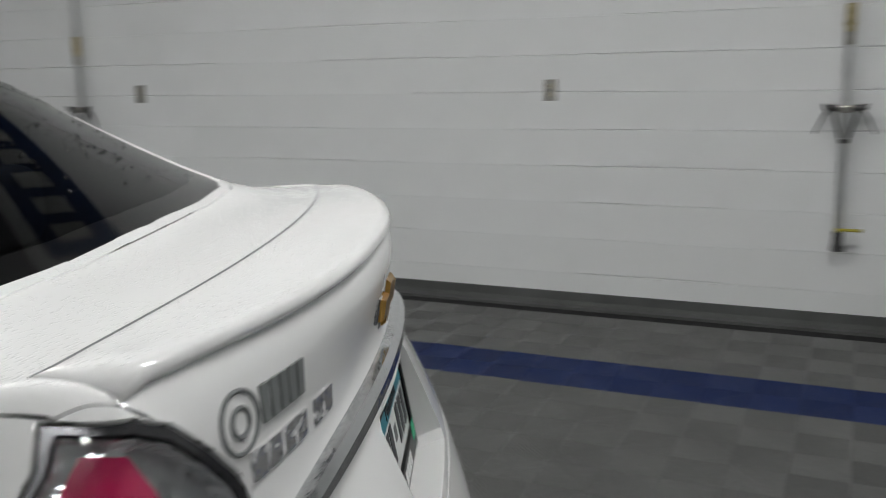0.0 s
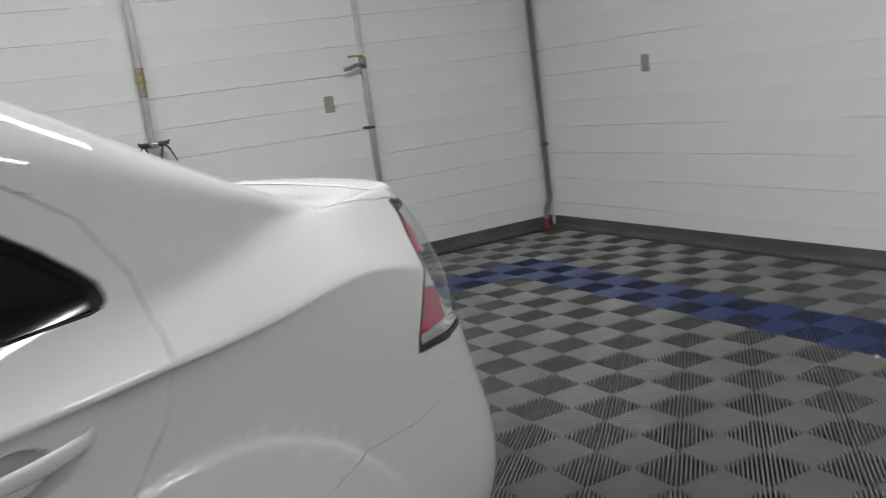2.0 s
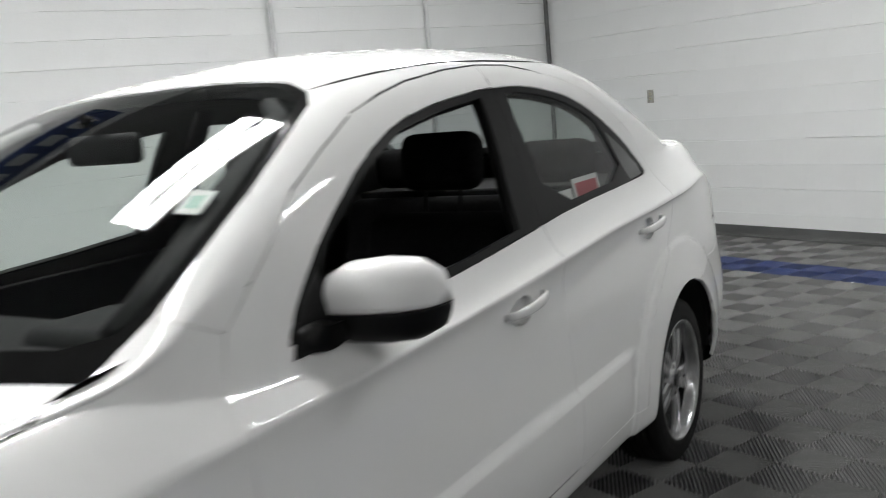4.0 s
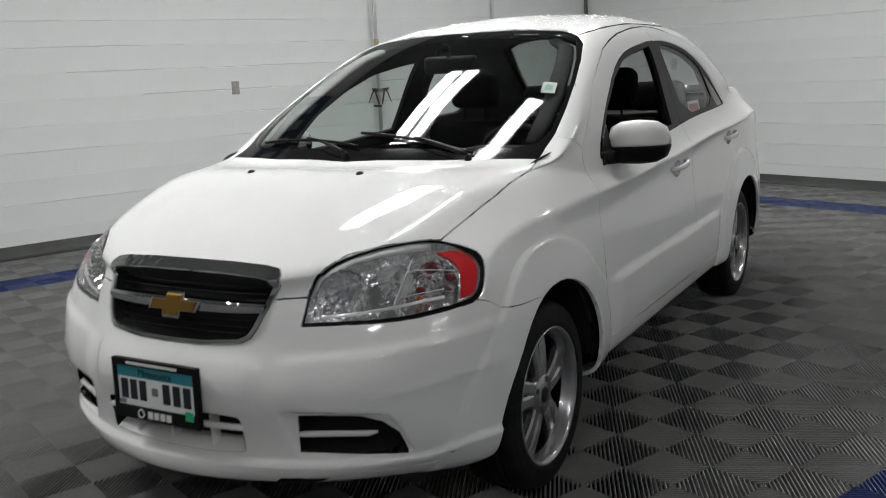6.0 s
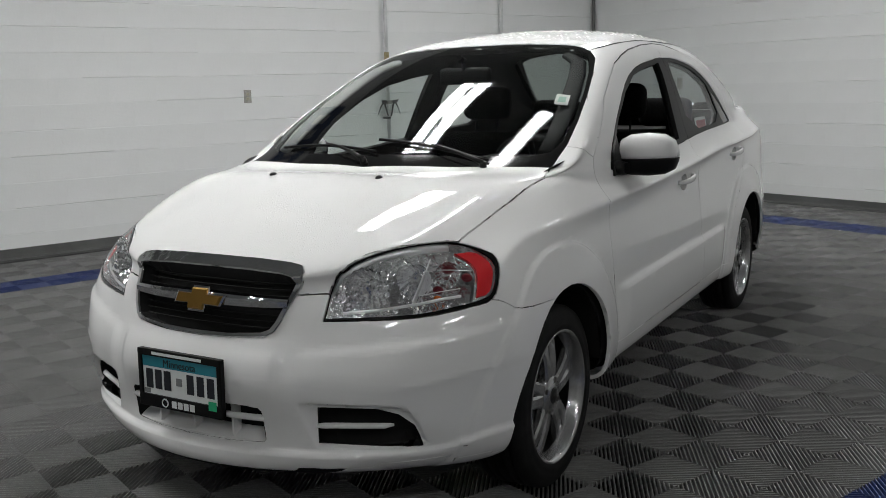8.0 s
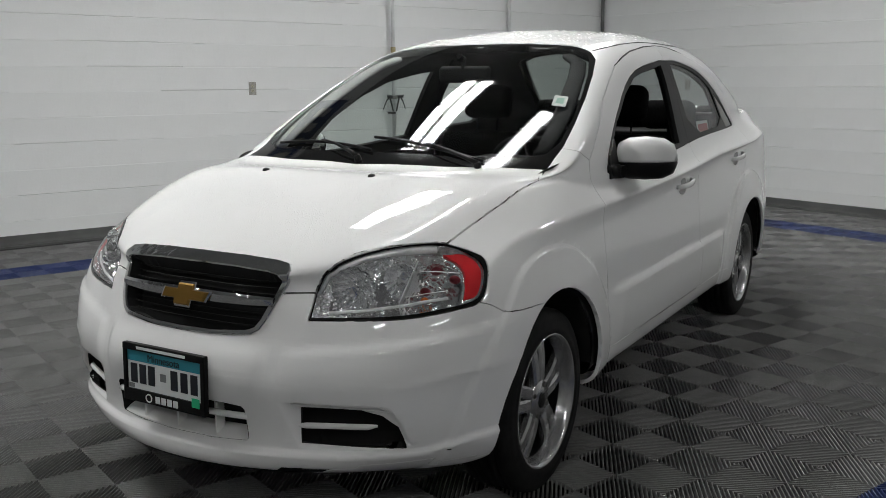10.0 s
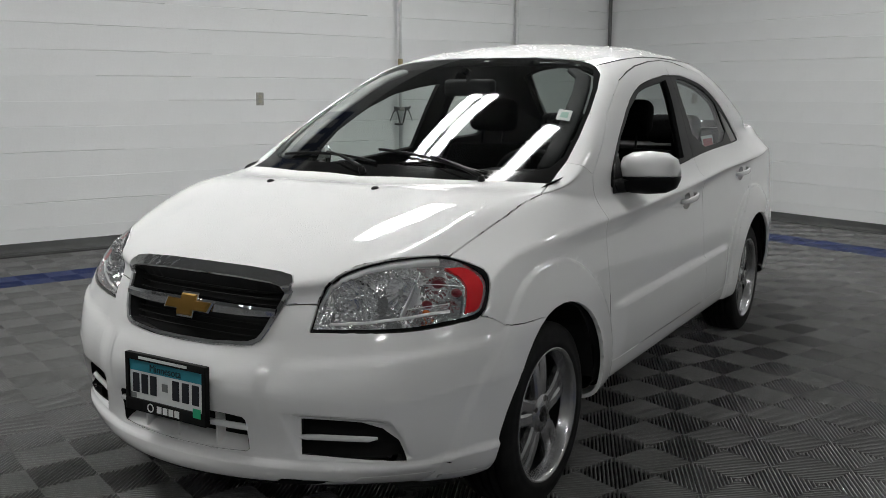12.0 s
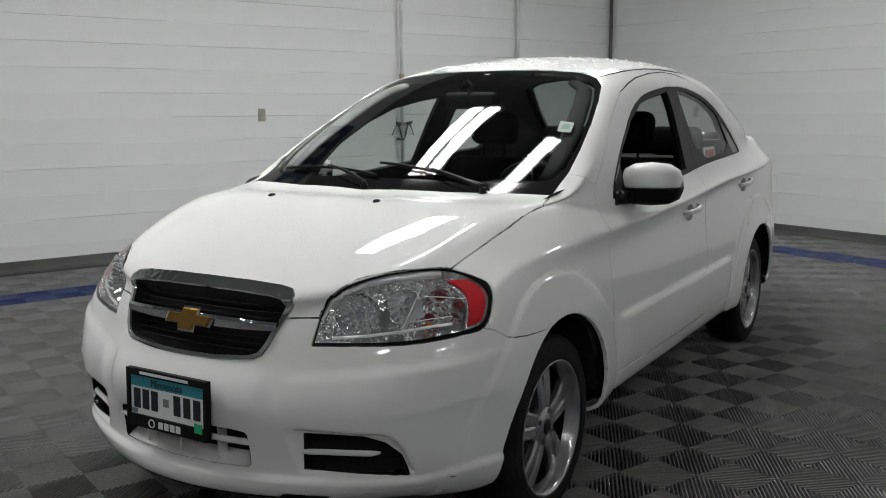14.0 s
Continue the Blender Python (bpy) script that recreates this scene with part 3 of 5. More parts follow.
cut("trunk_lid", TOP, both_top([(-1.80, 0), (-1.795, .25), (-1.775, .46), (-1.735, .60), (-1.73, .642), (-1.80, .648), (-1.873, .65), (-1.936, .641), (-2.0, .60), (-2.3, .60), (-2.3, 0)]),
    lambda c, n: n[2] > 0.35 and c[2] > 0.9)
cut("trunk_lid", FACE, both([(0, .70), (.47, .715), (.52, .76), (.535, .86), (.50, .91), (.53, .972), (.60, 1.045), (.62, 1.075), (.6, 1.2), (0, 1.2)]),
    lambda c, n: c[0] < -1.9 and n[0] < -0.2)
TAIL_LAMP = [(-1.280, 1.066), (-1.37, 1.058), (-1.415, 1.043), (-1.465, 1.01), (-1.512, .972), (-1.555, .91), (-1.535, .855), (-1.45, .80), (-1.264, .784), (-1.18, .780), (-1.035, .787),
             (-1.046, .815), (-1.114, .91), (-1.203, .983), (-1.264, 1.036)]
REAR_LINE = [(-1.30, .63), (-1.425, .634), (-1.52, .66), (-1.594, .674), (-1.774, .666), (-1.9, .69), (-2.0, .70), (-2.4, .70), (-2.4, 0), (-1.30, 0)]
for s in (1, -1):
    cut("rear_bumper", SIDE, REAR_LINE, lambda c, n: n[2] > -0.6, s)
    cut("headlamp", NOSE_CORNER, rounded([(1.936, .388, .648), (1.912, .388, .69), (1.898, .389, .718), (1.88, .405, .768), (1.848, .427, .797), (1.803, .462, .815), (1.743, .522, .831), (1.675, .588, .836),
                                  (1.631, .627, .834), (1.602, .664, .821), (1.568, .71, .80), (1.567, .722, .787), (1.583, .737, .765), (1.607, .746, .732), (1.636, .748, .70), (1.65, .742, .688),
                                  (1.669, .734, .682), (1.727, .684, .67), (1.784, .612, .657), (1.862, .512, .650)], (0,)), lambda c, n: c[0] > 1.4 and c[1] > 0.3, s)
    cut("headlamp_lens", NOSE_CORNER, rounded([(1.928, .393, .656), (1.906, .392, .70), (1.895, .394, .722), (1.876, .409, .767), (1.845, .433, .792), (1.801, .468, .810), (1.743, .524, .826), (1.675, .590, .831),
                                       (1.634, .630, .829), (1.605, .669, .816), (1.58, .706, .79), (1.595, .732, .765), (1.616, .738, .732), (1.645, .74, .702),
                                       (1.675, .728, .692), (1.727, .676, .680), (1.784, .606, .667), (1.862, .506, .659)], (0,)), lambda c, n: c[0] > 1.4 and c[1] > 0.3, s)
    cut("corner_reflector", NOSE_CORNER, rounded([(1.658, .644, .809), (1.61, .68, .811), (1.592, .71, .79), (1.603, .733, .765), (1.625, .742, .735), (1.655, .745, .704), (1.703, .734, .698), (1.687, .728, .721), (1.654, .711, .765), (1.645, .685, .787)], (0, 6)),
        lambda c, n: c[0] > 1.4 and c[1] > 0.3, s)
    cut("tail_lamp", TAIL_CORNER, TAIL_LAMP, lambda c, n: c[0] < -1.6 and c[1] > 0.3, s)
    cut("tail_lens", TAIL_CORNER, [(-1.292, 1.056), (-1.365, 1.047), (-1.405, 1.033), (-1.455, 1.0), (-1.498, .965), (-1.538, .91), (-1.52, .863), (-1.445, .813), (-1.264, .797), (-1.18, .793), (-1.052, .798),
                                   (-1.060, .818), (-1.128, .91), (-1.216, .983), (-1.276, 1.033)], lambda c, n: c[0] < -1.6 and c[1] > 0.3, s)
    cut("red_upper", TAIL_CORNER, [(-1.305, 1.046), (-1.362, 1.040), (-1.40, 1.0), (-1.40, .972), (-1.33, .948), (-1.245, .962), (-1.268, 1.015)], lambda c, n: c[0] < -1.6 and c[1] > 0.3, s)
    cut("red_lower", TAIL_CORNER, [(-1.128, .893), (-1.205, .890), (-1.245, .862), (-1.238, .812), (-1.085, .808), (-1.102, .85)], lambda c, n: c[0] < -1.6 and c[1] > 0.3, s)
    cut("fog_opening", NOSE_CORNER, [(1.997, .408, .423), (1.915, .544, .416), (1.88, .584, .40), (1.849, .612, .367), (1.835, .618, .335), (1.821, .616, .308), (1.986, .399, .318)],
        lambda c, n: c[0] > 1.6 and n[0] > 0.2, s)
cut("plate_recess", FACE, both([(0, .885), (.165, .885), (.178, .872), (.178, .735), (.165, .722), (0, .722)]), lambda c, n: c[0] < -1.9 and n[0] < -0.2)
for s in (1, -1):
    for w, cx, cz in (("front", -.122, .824), ("rear", -1.03, .876)):
        cut(w + "_scoop", SIDE, [(cx + .052 * math.cos(a), cz + .034 * math.sin(a)) for a in [2 * math.pi * k / 20 for k in range(20)]], flank, s, [w + "_door"])
nose = lambda c, n: c[0] > 1.75 and n[0] > 0.2
GRILLE = both([(0, .797), (.15, .796), (.26, .792), (.302, .787), (.315, .774), (.314, .748), (.300, .70), (.278, .645), (.262, .618), (.24, .606), (.12, .597), (0, .595)])
cut("grille", FACE, GRILLE, nose)
cut("grille_mouth", FACE, both([(0, .774), (.15, .773), (.255, .768), (.288, .762), (.297, .748), (.285, .70), (.263, .645), (.249, .625), (.227, .616), (.12, .607), (0, .605)]), nose)
cut("intake", FACE, both([(0, .424), (.20, .420), (.238, .416), (.246, .408), (.247, .324), (.240, .316), (.15, .312), (0, .310)]), nose)
for ax, nm in ((AXLE, "front_arch"), (-AXLE, "rear_arch")):
    for s in (1, -1):
        cut(nm, SIDE, ring(ax, 0.352), lambda c, n: c[1] > 0.5 and c[2] < 0.8, s)
for f in skin.faces:                      # the strips beside the grille belong to the hood
    c = f.calc_center_median()
    if f[mark] in (0, PANELS["front_fender_left"], PANELS["front_fender_right"]) and c.x > 1.8 and c.z > 0.72 and abs(c.y) < 0.45:
        f[mark] = PANELS["hood"]
skin.verts.index_update()
skin_by_mark = {}
for f in skin.faces:
    skin_by_mark.setdefault(f[mark], []).append([w.index for w in f.verts])
skin_co = [w.co.copy() for w in skin.verts]
skin_no = [skin_normal(c) for c in skin_co]


def panel(name, keys, mat, parent, offset=0.0, shrink=0.0017, depth=0.014, label="", even=()):
    """A sheet taken from the skin, drawn in by shrink at its rim and turned inwards there by depth."""
    faces = [f for k in keys for f in skin_by_mark.get(PANELS[k], [])]
    ids = {}
    for f in faces:
        for w in f:
            ids.setdefault(w, len(ids))
    old = list(ids)
    co = [skin_co[w].copy() for w in old]
    no = [skin_no[w] for w in old]
    if even:                              # a pane bent evenly: normals of one smooth sheet laid through all its points
        P = np.array([tuple(skin_co[w]) for k in even for f in skin_by_mark[PANELS[k]] for w in f])
        X, Y2 = P[:, 0], P[:, 1] ** 2
        k = np.linalg.lstsq(np.stack([np.ones_like(X), X, Y2, X * X, X * Y2], 1), P[:, 2], rcond=None)[0]
        no = [Vector((-(k[1] + 2 * k[3] * c.x + k[4] * c.y ** 2), -2 * c.y * (k[2] + k[4] * c.x), 1)).normalized() for c in co]
    faces = [[ids[w] for w in f] for f in faces]
    rim = {}
    for n, f in enumerate(faces):
        for a, b in zip(f, f[1:] + f[:1]):
            if (b, a) in rim:
                del rim[(b, a)]
            else:
                rim[(a, b)] = n
    pull = {}
    for (a, b), n in rim.items():
        t = no[a].cross(co[b] - co[a])
        for w in (a, b):
            pull[w] = pull.get(w, Vector()) + t
    for w, t in pull.items():
        if t.length > 1e-9:
            co[w] = co[w] + t.normalized() * shrink
    co = [c - n * offset for c, n in zip(co, no)]
    normals = [no[w] for f in faces for w in f]
    low = {}
    for w in pull:
        low[w] = len(co)
        co.append(co[w] - no[w] * depth)
    if depth:
        for a, b in rim:
            faces.append([b, a, low[a], low[b]])
            normals += [Vector()] * 4
    me = bpy.data.meshes.new(name)
    me.from_pydata(co, [], faces)
    me.materials.append(mat)
    me.polygons.foreach_set("use_smooth", [True] * len(me.polygons))
    me.normals_split_custom_set(normals)
    ob = new(name, me)
    ob.parent = parent
    if label:
        ob["label"] = label
    return ob


def tub(name, keys, mat, parent, depth, label="", lip=0.0):
    """A recess behind an opening of the skin: walls going in and a bottom that follows the skin."""
    faces = [f for k in keys for f in skin_by_mark.get(PANELS[k], [])]
    rim = {}
    for f in faces:
        for a, b in zip(f, f[1:] + f[:1]):
            if (b, a) in rim:
                del rim[(b, a)]
            else:
                rim[(a, b)] = 1
    bm = bmesh.new()
    deep = {w: bm.verts.new(skin_co[w] - skin_no[w] * depth) for f in faces for w in f}
    for f in faces:
        try:
            bm.faces.new([deep[w] for w in f])
        except ValueError:
            pass
    edge = {w: bm.verts.new(skin_co[w] - skin_no[w] * lip) for e in rim for w in e}
    for a, b in rim:
        bm.faces.new((edge[a], deep[a], deep[b], edge[b]))
    return part(name, bm, mat, parent, label)


# ---------------------------------------------------------------- car: materials
def wet(m, amount):
    """Fine beads of water left on a coated surface, in patches."""
    co = node(m, "ShaderNodeTexCoord")
    geo = node(m, "ShaderNodeNewGeometry")
    axis = node(m, "ShaderNodeSeparateXYZ")
    level = node(m, "ShaderNodeMapRange", From_Min=0.86, From_Max=0.96)
    both_masks = node(m, "ShaderNodeMath")
    both_masks.operation = "MULTIPLY"
    wire(m, geo, "Normal", axis, "Vector")
    wire(m, axis, "Z", level, "Value")
    cells = node(m, "ShaderNodeTexVoronoi", Scale=170.0)
    patch = node(m, "ShaderNodeTexNoise", Scale=7.0, Detail=5.0)
    drop = node(m, "ShaderNodeMapRange", From_Min=0.10, From_Max=0.34, To_Min=1.0, To_Max=0.0)
    area = node(m, "ShaderNodeMapRange", From_Min=0.36, From_Max=0.60)
    mul = node(m, "ShaderNodeMath")
    mul.operation = "MULTIPLY"
    b = node(m, "ShaderNodeBump", Strength=amount, Distance=0.004)
    for t in (cells, patch):
        wire(m, co, "Object", t, "Vector")
    wire(m, cells, "Distance", drop, "Value")
    wire(m, patch, "Fac", area, "Value")
    wire(m, drop, "Result", mul, 0)
    wire(m, area, "Result", both_masks, 0)
    wire(m, level, "Result", both_masks, 1)
    wire(m, both_masks, "Value", mul, 1)
    wire(m, mul, "Value", b, "Height")
    wire(m, b, "Normal", bsdf(m), "Normal")
    wire(m, b, "Normal", bsdf(m), "Coat Normal")
    return m


def sheet_glass(name, tint, rough=0.0):
    """A thin clear pane: tinted see-through with a mirror gloss that grows at a glance."""
    m = bpy.data.materials.new(name)
    m.use_nodes = True
    t = m.node_tree
    t.nodes.remove(t.nodes["Principled BSDF"])
    clear = node(m, "ShaderNodeBsdfTransparent")
    clear.inputs["Color"].default_value = (*tint, 1)
    gloss = node(m, "ShaderNodeBsdfGlossy")
    gloss.inputs["Roughness"].default_value = rough
    slant = node(m, "ShaderNodeLayerWeight", Blend=0.5)
    power = node(m, "ShaderNodeMath")
    power.operation = "POWER"
    power.inputs[1].default_value = 5.0
    f = node(m, "ShaderNodeMath")
    f.operation = "MULTIPLY_ADD"
    f.inputs[1].default_value, f.inputs[2].default_value = 0.95, 0.034
    mix = node(m, "ShaderNodeMixShader")
    wire(m, slant, "Facing", power, 0)
    wire(m, power, "Value", f, 0)
    wire(m, f, "Value", mix, 0)
    wire(m, clear, "BSDF", mix, 1)
    wire(m, gloss, "BSDF", mix, 2)
    wire(m, mix, "Shader", t.nodes["Material Output"], "Surface")
    return m


paint_wet = wet(material("white_car_paint_wet", (0.87, 0.87, 0.86), 0.6, Coat_Weight=1.0, Coat_Roughness=0.025, Specular_IOR_Level=0.0), 0.5)
glass = sheet_glass("window_glass", (0.82, 0.86, 0.84))
lamp_glass = sheet_glass("lamp_lens_plastic", (0.95, 0.96, 0.96))
rear_pane_glass = sheet_glass("rear_window_glass", (0.5, 0.54, 0.53), 0.02)
black_plastic = bump(material("black_trim_plastic", (0.005, 0.005, 0.005), 0.4, Specular_IOR_Level=0.2), 300, 0.1, 0.001)
black_gloss = material("black_glass_border", (0.006, 0.006, 0.006), 0.08)
frame_black = material("black_window_surround", (0.005, 0.005, 0.005), 0.35, Specular_IOR_Level=0.12)
trim_grey = bump(material("grey_pillar_trim", (0.34, 0.34, 0.33), 0.8), 400, 0.15, 0.001)
tail_silver = bump(material("tail_lamp_silver", (0.75, 0.76, 0.77), 0.14, 0.7), 40, 0.8, 0.01, 1.0)
water = material("water", (1.0, 1.0, 1.0), 0.0, 0.0, Transmission_Weight=1.0, IOR=1.33)
dark_void = material("dark_recess", (0.006, 0.006, 0.006), 0.9)
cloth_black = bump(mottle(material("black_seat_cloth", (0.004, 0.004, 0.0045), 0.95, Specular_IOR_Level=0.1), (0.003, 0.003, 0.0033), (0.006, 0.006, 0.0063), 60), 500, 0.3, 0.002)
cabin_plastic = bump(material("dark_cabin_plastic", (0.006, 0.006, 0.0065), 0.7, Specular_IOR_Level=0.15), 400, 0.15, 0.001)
# lining cloth coloured near black, with the cabin's shade in the colour
headliner = bump(material("shaded_headliner_cloth", (0.02, 0.02, 0.0195), 0.95), 500, 0.2, 0.001)
chrome = bump(material("chrome", (0.70, 0.71, 0.72), 0.06, 1.0), 30, 0.25, 0.01)


def faceted(m, scale, strength):
    """Wavy moulded mirror metal."""
    co = node(m, "ShaderNodeTexCoord")
    cells = node(m, "ShaderNodeTexNoise", Scale=scale, Detail=1.0)
    b = node(m, "ShaderNodeBump", Strength=strength, Distance=0.01)
    wire(m, co, "Object", cells, "Vector")
    wire(m, cells, "Fac", b, "Height")
    wire(m, b, "Normal", bsdf(m), "Normal")
    return m


lamp_silver = faceted(material("lamp_reflector_silver", (0.95, 0.95, 0.96), 0.08, 0.88), 46, 0.8)
lamp_bezel = material("bright_lamp_bezel", (0.95, 0.95, 0.96), 0.32, 0.6, Coat_Weight=1.0)
amber_plastic = material("amber_bulb_glass", (0.5, 0.12, 0.02), 0.2, Coat_Weight=1.0)
tail_rim = material("dark_tail_rim", (0.1, 0.1, 0.105), 0.25, 0.8)
bowl_silver = faceted(material("lamp_bowl_silver", (0.95, 0.95, 0.96), 0.06, 0.92), 36, 0.6)
red_plastic = material("red_reflector_plastic", (0.60, 0.022, 0.028), 0.15, Coat_Weight=1.0)
deep_red = material("deep_red_lamp_plastic", (0.50, 0.006, 0.085), 0.2, Coat_Weight=1.0)
dull_red = material("dull_red_reflection", (0.16, 0.012, 0.02), 0.3)
gold = bump(material("gold_badge", (0.46, 0.27, 0.075), 0.28, 1.0), 220, 0.15, 0.001)
alloy = mottle(material("silver_alloy", (0.45, 0.45, 0.45), 0.24, 0.8), (0.39, 0.39, 0.40), (0.5, 0.5, 0.5), 25)
tyre_rubber = bump(mottle(material("tyre_rubber", (0.012, 0.012, 0.012), 0.75, Specular_IOR_Level=0.2), (0.006, 0.006, 0.006), (0.012, 0.012, 0.0115), 18), 160, 0.2, 0.002)
disc_steel = mottle(material("brake_disc_steel", (0.18, 0.17, 0.16), 0.4, 1.0), (0.10, 0.095, 0.09), (0.22, 0.21, 0.20), 30)
paper = material("white_paper", (0.6, 0.61, 0.59), 0.6)
print_grey = material("grey_print", (0.2, 0.21, 0.21), 0.6)
print_red = material("red_print", (0.33, 0.02, 0.03), 0.5)
plate_white = material("plate_white", (0.74, 0.76, 0.75), 0.4)
plate_teal = material("plate_teal", (0.03, 0.25, 0.32), 0.4)
plate_ink = material("plate_ink", (0.012, 0.014, 0.02), 0.4)
sticker_green = material("green_sticker", (0.02, 0.42, 0.20), 0.5)
mirror_glass = material("mirror_silver", (0.8, 0.8, 0.8), 0.02, 1.0)

# ---------------------------------------------------------------- car: panels
car = tagged(new("car"), "white four-door sedan, wet, standing on the ribbed floor tiles", "car")
car.matrix_basis = pose(CAR_AT[0], CAR_AT[1], 0, 0, 0, CAR_TURN)
panel("body_shell", ["body_shell"], paint_wet, car, depth=0.016, label="white painted roof, pillars, sills and rear quarters")
panel("underbody", ["underbody"], cabin_plastic, car, depth=0.0, label="dark underside")
panel("hood", ["hood"], paint_wet, car, shrink=0.0038, depth=0.03)
panel("trunk_lid", ["trunk_lid"], paint_wet, car, shrink=0.002, depth=0.02)
panel("front_bumper", ["front_bumper_left", "front_bumper_right"], paint, car)
panel("rear_bumper", ["rear_bumper_left", "rear_bumper_right"], paint, car)
SIDES = {1: "_left", -1: "_right"}
doors = {}
for s, sd in SIDES.items():
    panel("front_fender", ["front_fender" + sd], paint, car)
    for w in ("front", "rear"):
        d = doors[(w, s)] = panel(w + "_door", [w + "_door" + sd], paint, car, shrink=0.0024 if w == "front" else 0.0013, depth=0.02, label="white painted door, shut, its window wound down" if (w, s) == ("front", 1) else "white painted door, shut")
        panel("window_frame", [w + "_frame" + sd], frame_black, d, offset=0.002, shrink=0.001, depth=0.02, label="black window surround")
        if (w, s) == ("front", 1):          # the driver's window is wound down
            continue
        pane = panel("window_pane", [w + "_window" + sd], glass, d, offset=0.006, shrink=-0.002, depth=0.004, label="clear glass")
        pane.visible_shadow = False
    panel("quarter_pane", ["quarter_window" + sd], black_gloss, doors[("rear", s)], offset=0.004, depth=0.004, label="black corner panel")
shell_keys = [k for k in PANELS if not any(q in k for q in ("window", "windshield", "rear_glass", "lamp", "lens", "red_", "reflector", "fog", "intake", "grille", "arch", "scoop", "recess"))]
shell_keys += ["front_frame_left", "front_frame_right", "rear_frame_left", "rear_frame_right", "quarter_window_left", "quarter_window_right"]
panel("inner_lining", shell_keys, headliner, car, offset=0.034, shrink=0.0, depth=0.0, label="roof lining and inner sides, coloured near black as cabin shade")
for nm, fr, gl in (("windshield", "windshield_frame", glass), ("rear_windscreen", "rear_glass_frame", rear_pane_glass)):
    src = "windshield" if nm == "windshield" else "rear_glass"
    scr = panel(nm, [src], gl, car, offset=0.004, shrink=-0.001, depth=0.004, label="clear glass" if src == "windshield" else "wet dark glass", even=(src, fr))
    scr.visible_shadow = False
    panel("glass_border", [fr], black_gloss, scr, offset=0.004, shrink=0.001, depth=0.03, label="black border", even=(src, fr))

# lamps
for s, sd in SIDES.items():
    hl = tub("headlamp", ["headlamp_lens" + sd, "corner_reflector" + sd], lamp_silver, car, 0.07, "silver lamp bowl", 0.004)
    panel("lamp_rim", ["headlamp" + sd], black_gloss, hl, shrink=0.002, depth=0.03, label="black lamp gasket")
    lens = panel("lens", ["headlamp_lens" + sd, "corner_reflector" + sd], lamp_glass, hl, offset=0.001, shrink=-0.001, depth=0.004, label="clear lens")
    lens.visible_shadow = False
    panel("corner_reflector", ["corner_reflector" + sd], red_plastic, hl, offset=0.007, depth=0.006, label="red-orange corner reflector")
    panel("reflector_backing", ["corner_reflector" + sd], lamp_silver, hl, offset=0.015, shrink=-0.002, depth=0.03, label="silver backing of the corner reflector")

    def dish(cx, cy, cz, r, depth, axis):
        """A fluted bowl that opens along axis."""
        ax = Vector(axis).normalized()
        e1 = Vector((0, 0, 1))
        e1 = (e1 - ax * e1.dot(ax)).normalized()
        e2 = ax.cross(e1)
        bm = bmesh.new()
        rings = []
        for j in range(7):
            q = j / 6
            rows = []
            for k in range(32):
                a = 2 * math.pi * k / 32
                rr = r * (0.14 + 0.86 * q) * (1 + (0.03 if k % 2 else -0.03) * q)
                rows.append(bm.verts.new(Vector((cx, cy * s, cz)) + ax * (-depth * (1 - q * q)) + (e1 * math.cos(a) + e2 * math.sin(a)) * rr))
            rings.append(rows)
        for A, B in zip(rings, rings[1:]):
            for k in range(32):
                bm.faces.new((A[k], A[(k + 1) % 32], B[(k + 1) % 32], B[k]))
        bm.faces.new(rings[0])
        return bm

    axis = (0.93, 0.36 * s, 0)
    part("main_reflector", dish(1.845, .475, .725, .062, .05, axis), bowl_silver, hl)
    part("side_reflector", dish(1.765, .575, .745, .048, .04, axis), bowl_silver, hl)
    part("indicator_reflector", dish(1.70, .645, .752, .036, .03, (0.8, 0.6 * s, 0)), lamp_silver, hl)
    bm = bmesh.new()
    add_cyl(bm, (1.80, .465 * s, .725), (1.868, .488 * s, .725), .018, 16, .014)
    part("bulb_shield", bm, bowl_silver, hl)

    def sunk(p, d):
        """A point d below the skin at p, on this side of the car."""
        hit = skin_tree.find_nearest(Vector((p[0], p[1] * s, p[2])))[0]
        return hit - skin_normal(hit) * d

    top_line = [(1.902, .396, .715), (1.874, .414, .757), (1.843, .44, .782), (1.80, .474, .800), (1.743, .53, .816), (1.69, .58, .821), (1.65, .62, .821)]
    part("bezel", tube([sunk(p, .0125) for p in top_line], [.0035, .0055, .0075, .0085, .0095, .0115, .010], 12), lamp_bezel, hl, "bright upper bezel", True)
    low_line = [(1.90, .43, .668), (1.85, .51, .672), (1.784, .60, .679), (1.74, .65, .688), (1.71, .69, .695)]
    part("bezel", tube([sunk(p, .012) for p in low_line], .0045, 8), lamp_bezel, hl, "bright lower bezel", True)
    a, b, c, d = sunk((1.725, .612, .812), .006), sunk((1.795, .59, .690), .006), sunk((1.795, .59, .690), .06), sunk((1.725, .612, .812), .06)
    side = Vector((.003, -.003 * s, 0))
    bm = bmesh.new()
    rows = [[bm.verts.new(p + side * k) for p in (a, b, c, d)] for k in (0, 1)]
    bm.faces.new(rows[0])
    bm.faces.new(rows[1][::-1])
    for k in range(4):
        bm.faces.new((rows[0][k], rows[0][(k + 1) % 4], rows[1][(k + 1) % 4], rows[1][k]))
    bmesh.ops.recalc_face_normals(bm, faces=bm.faces)
    part("chamber_wall", bm, lamp_bezel, hl, "slanted silver wall between the lamps")
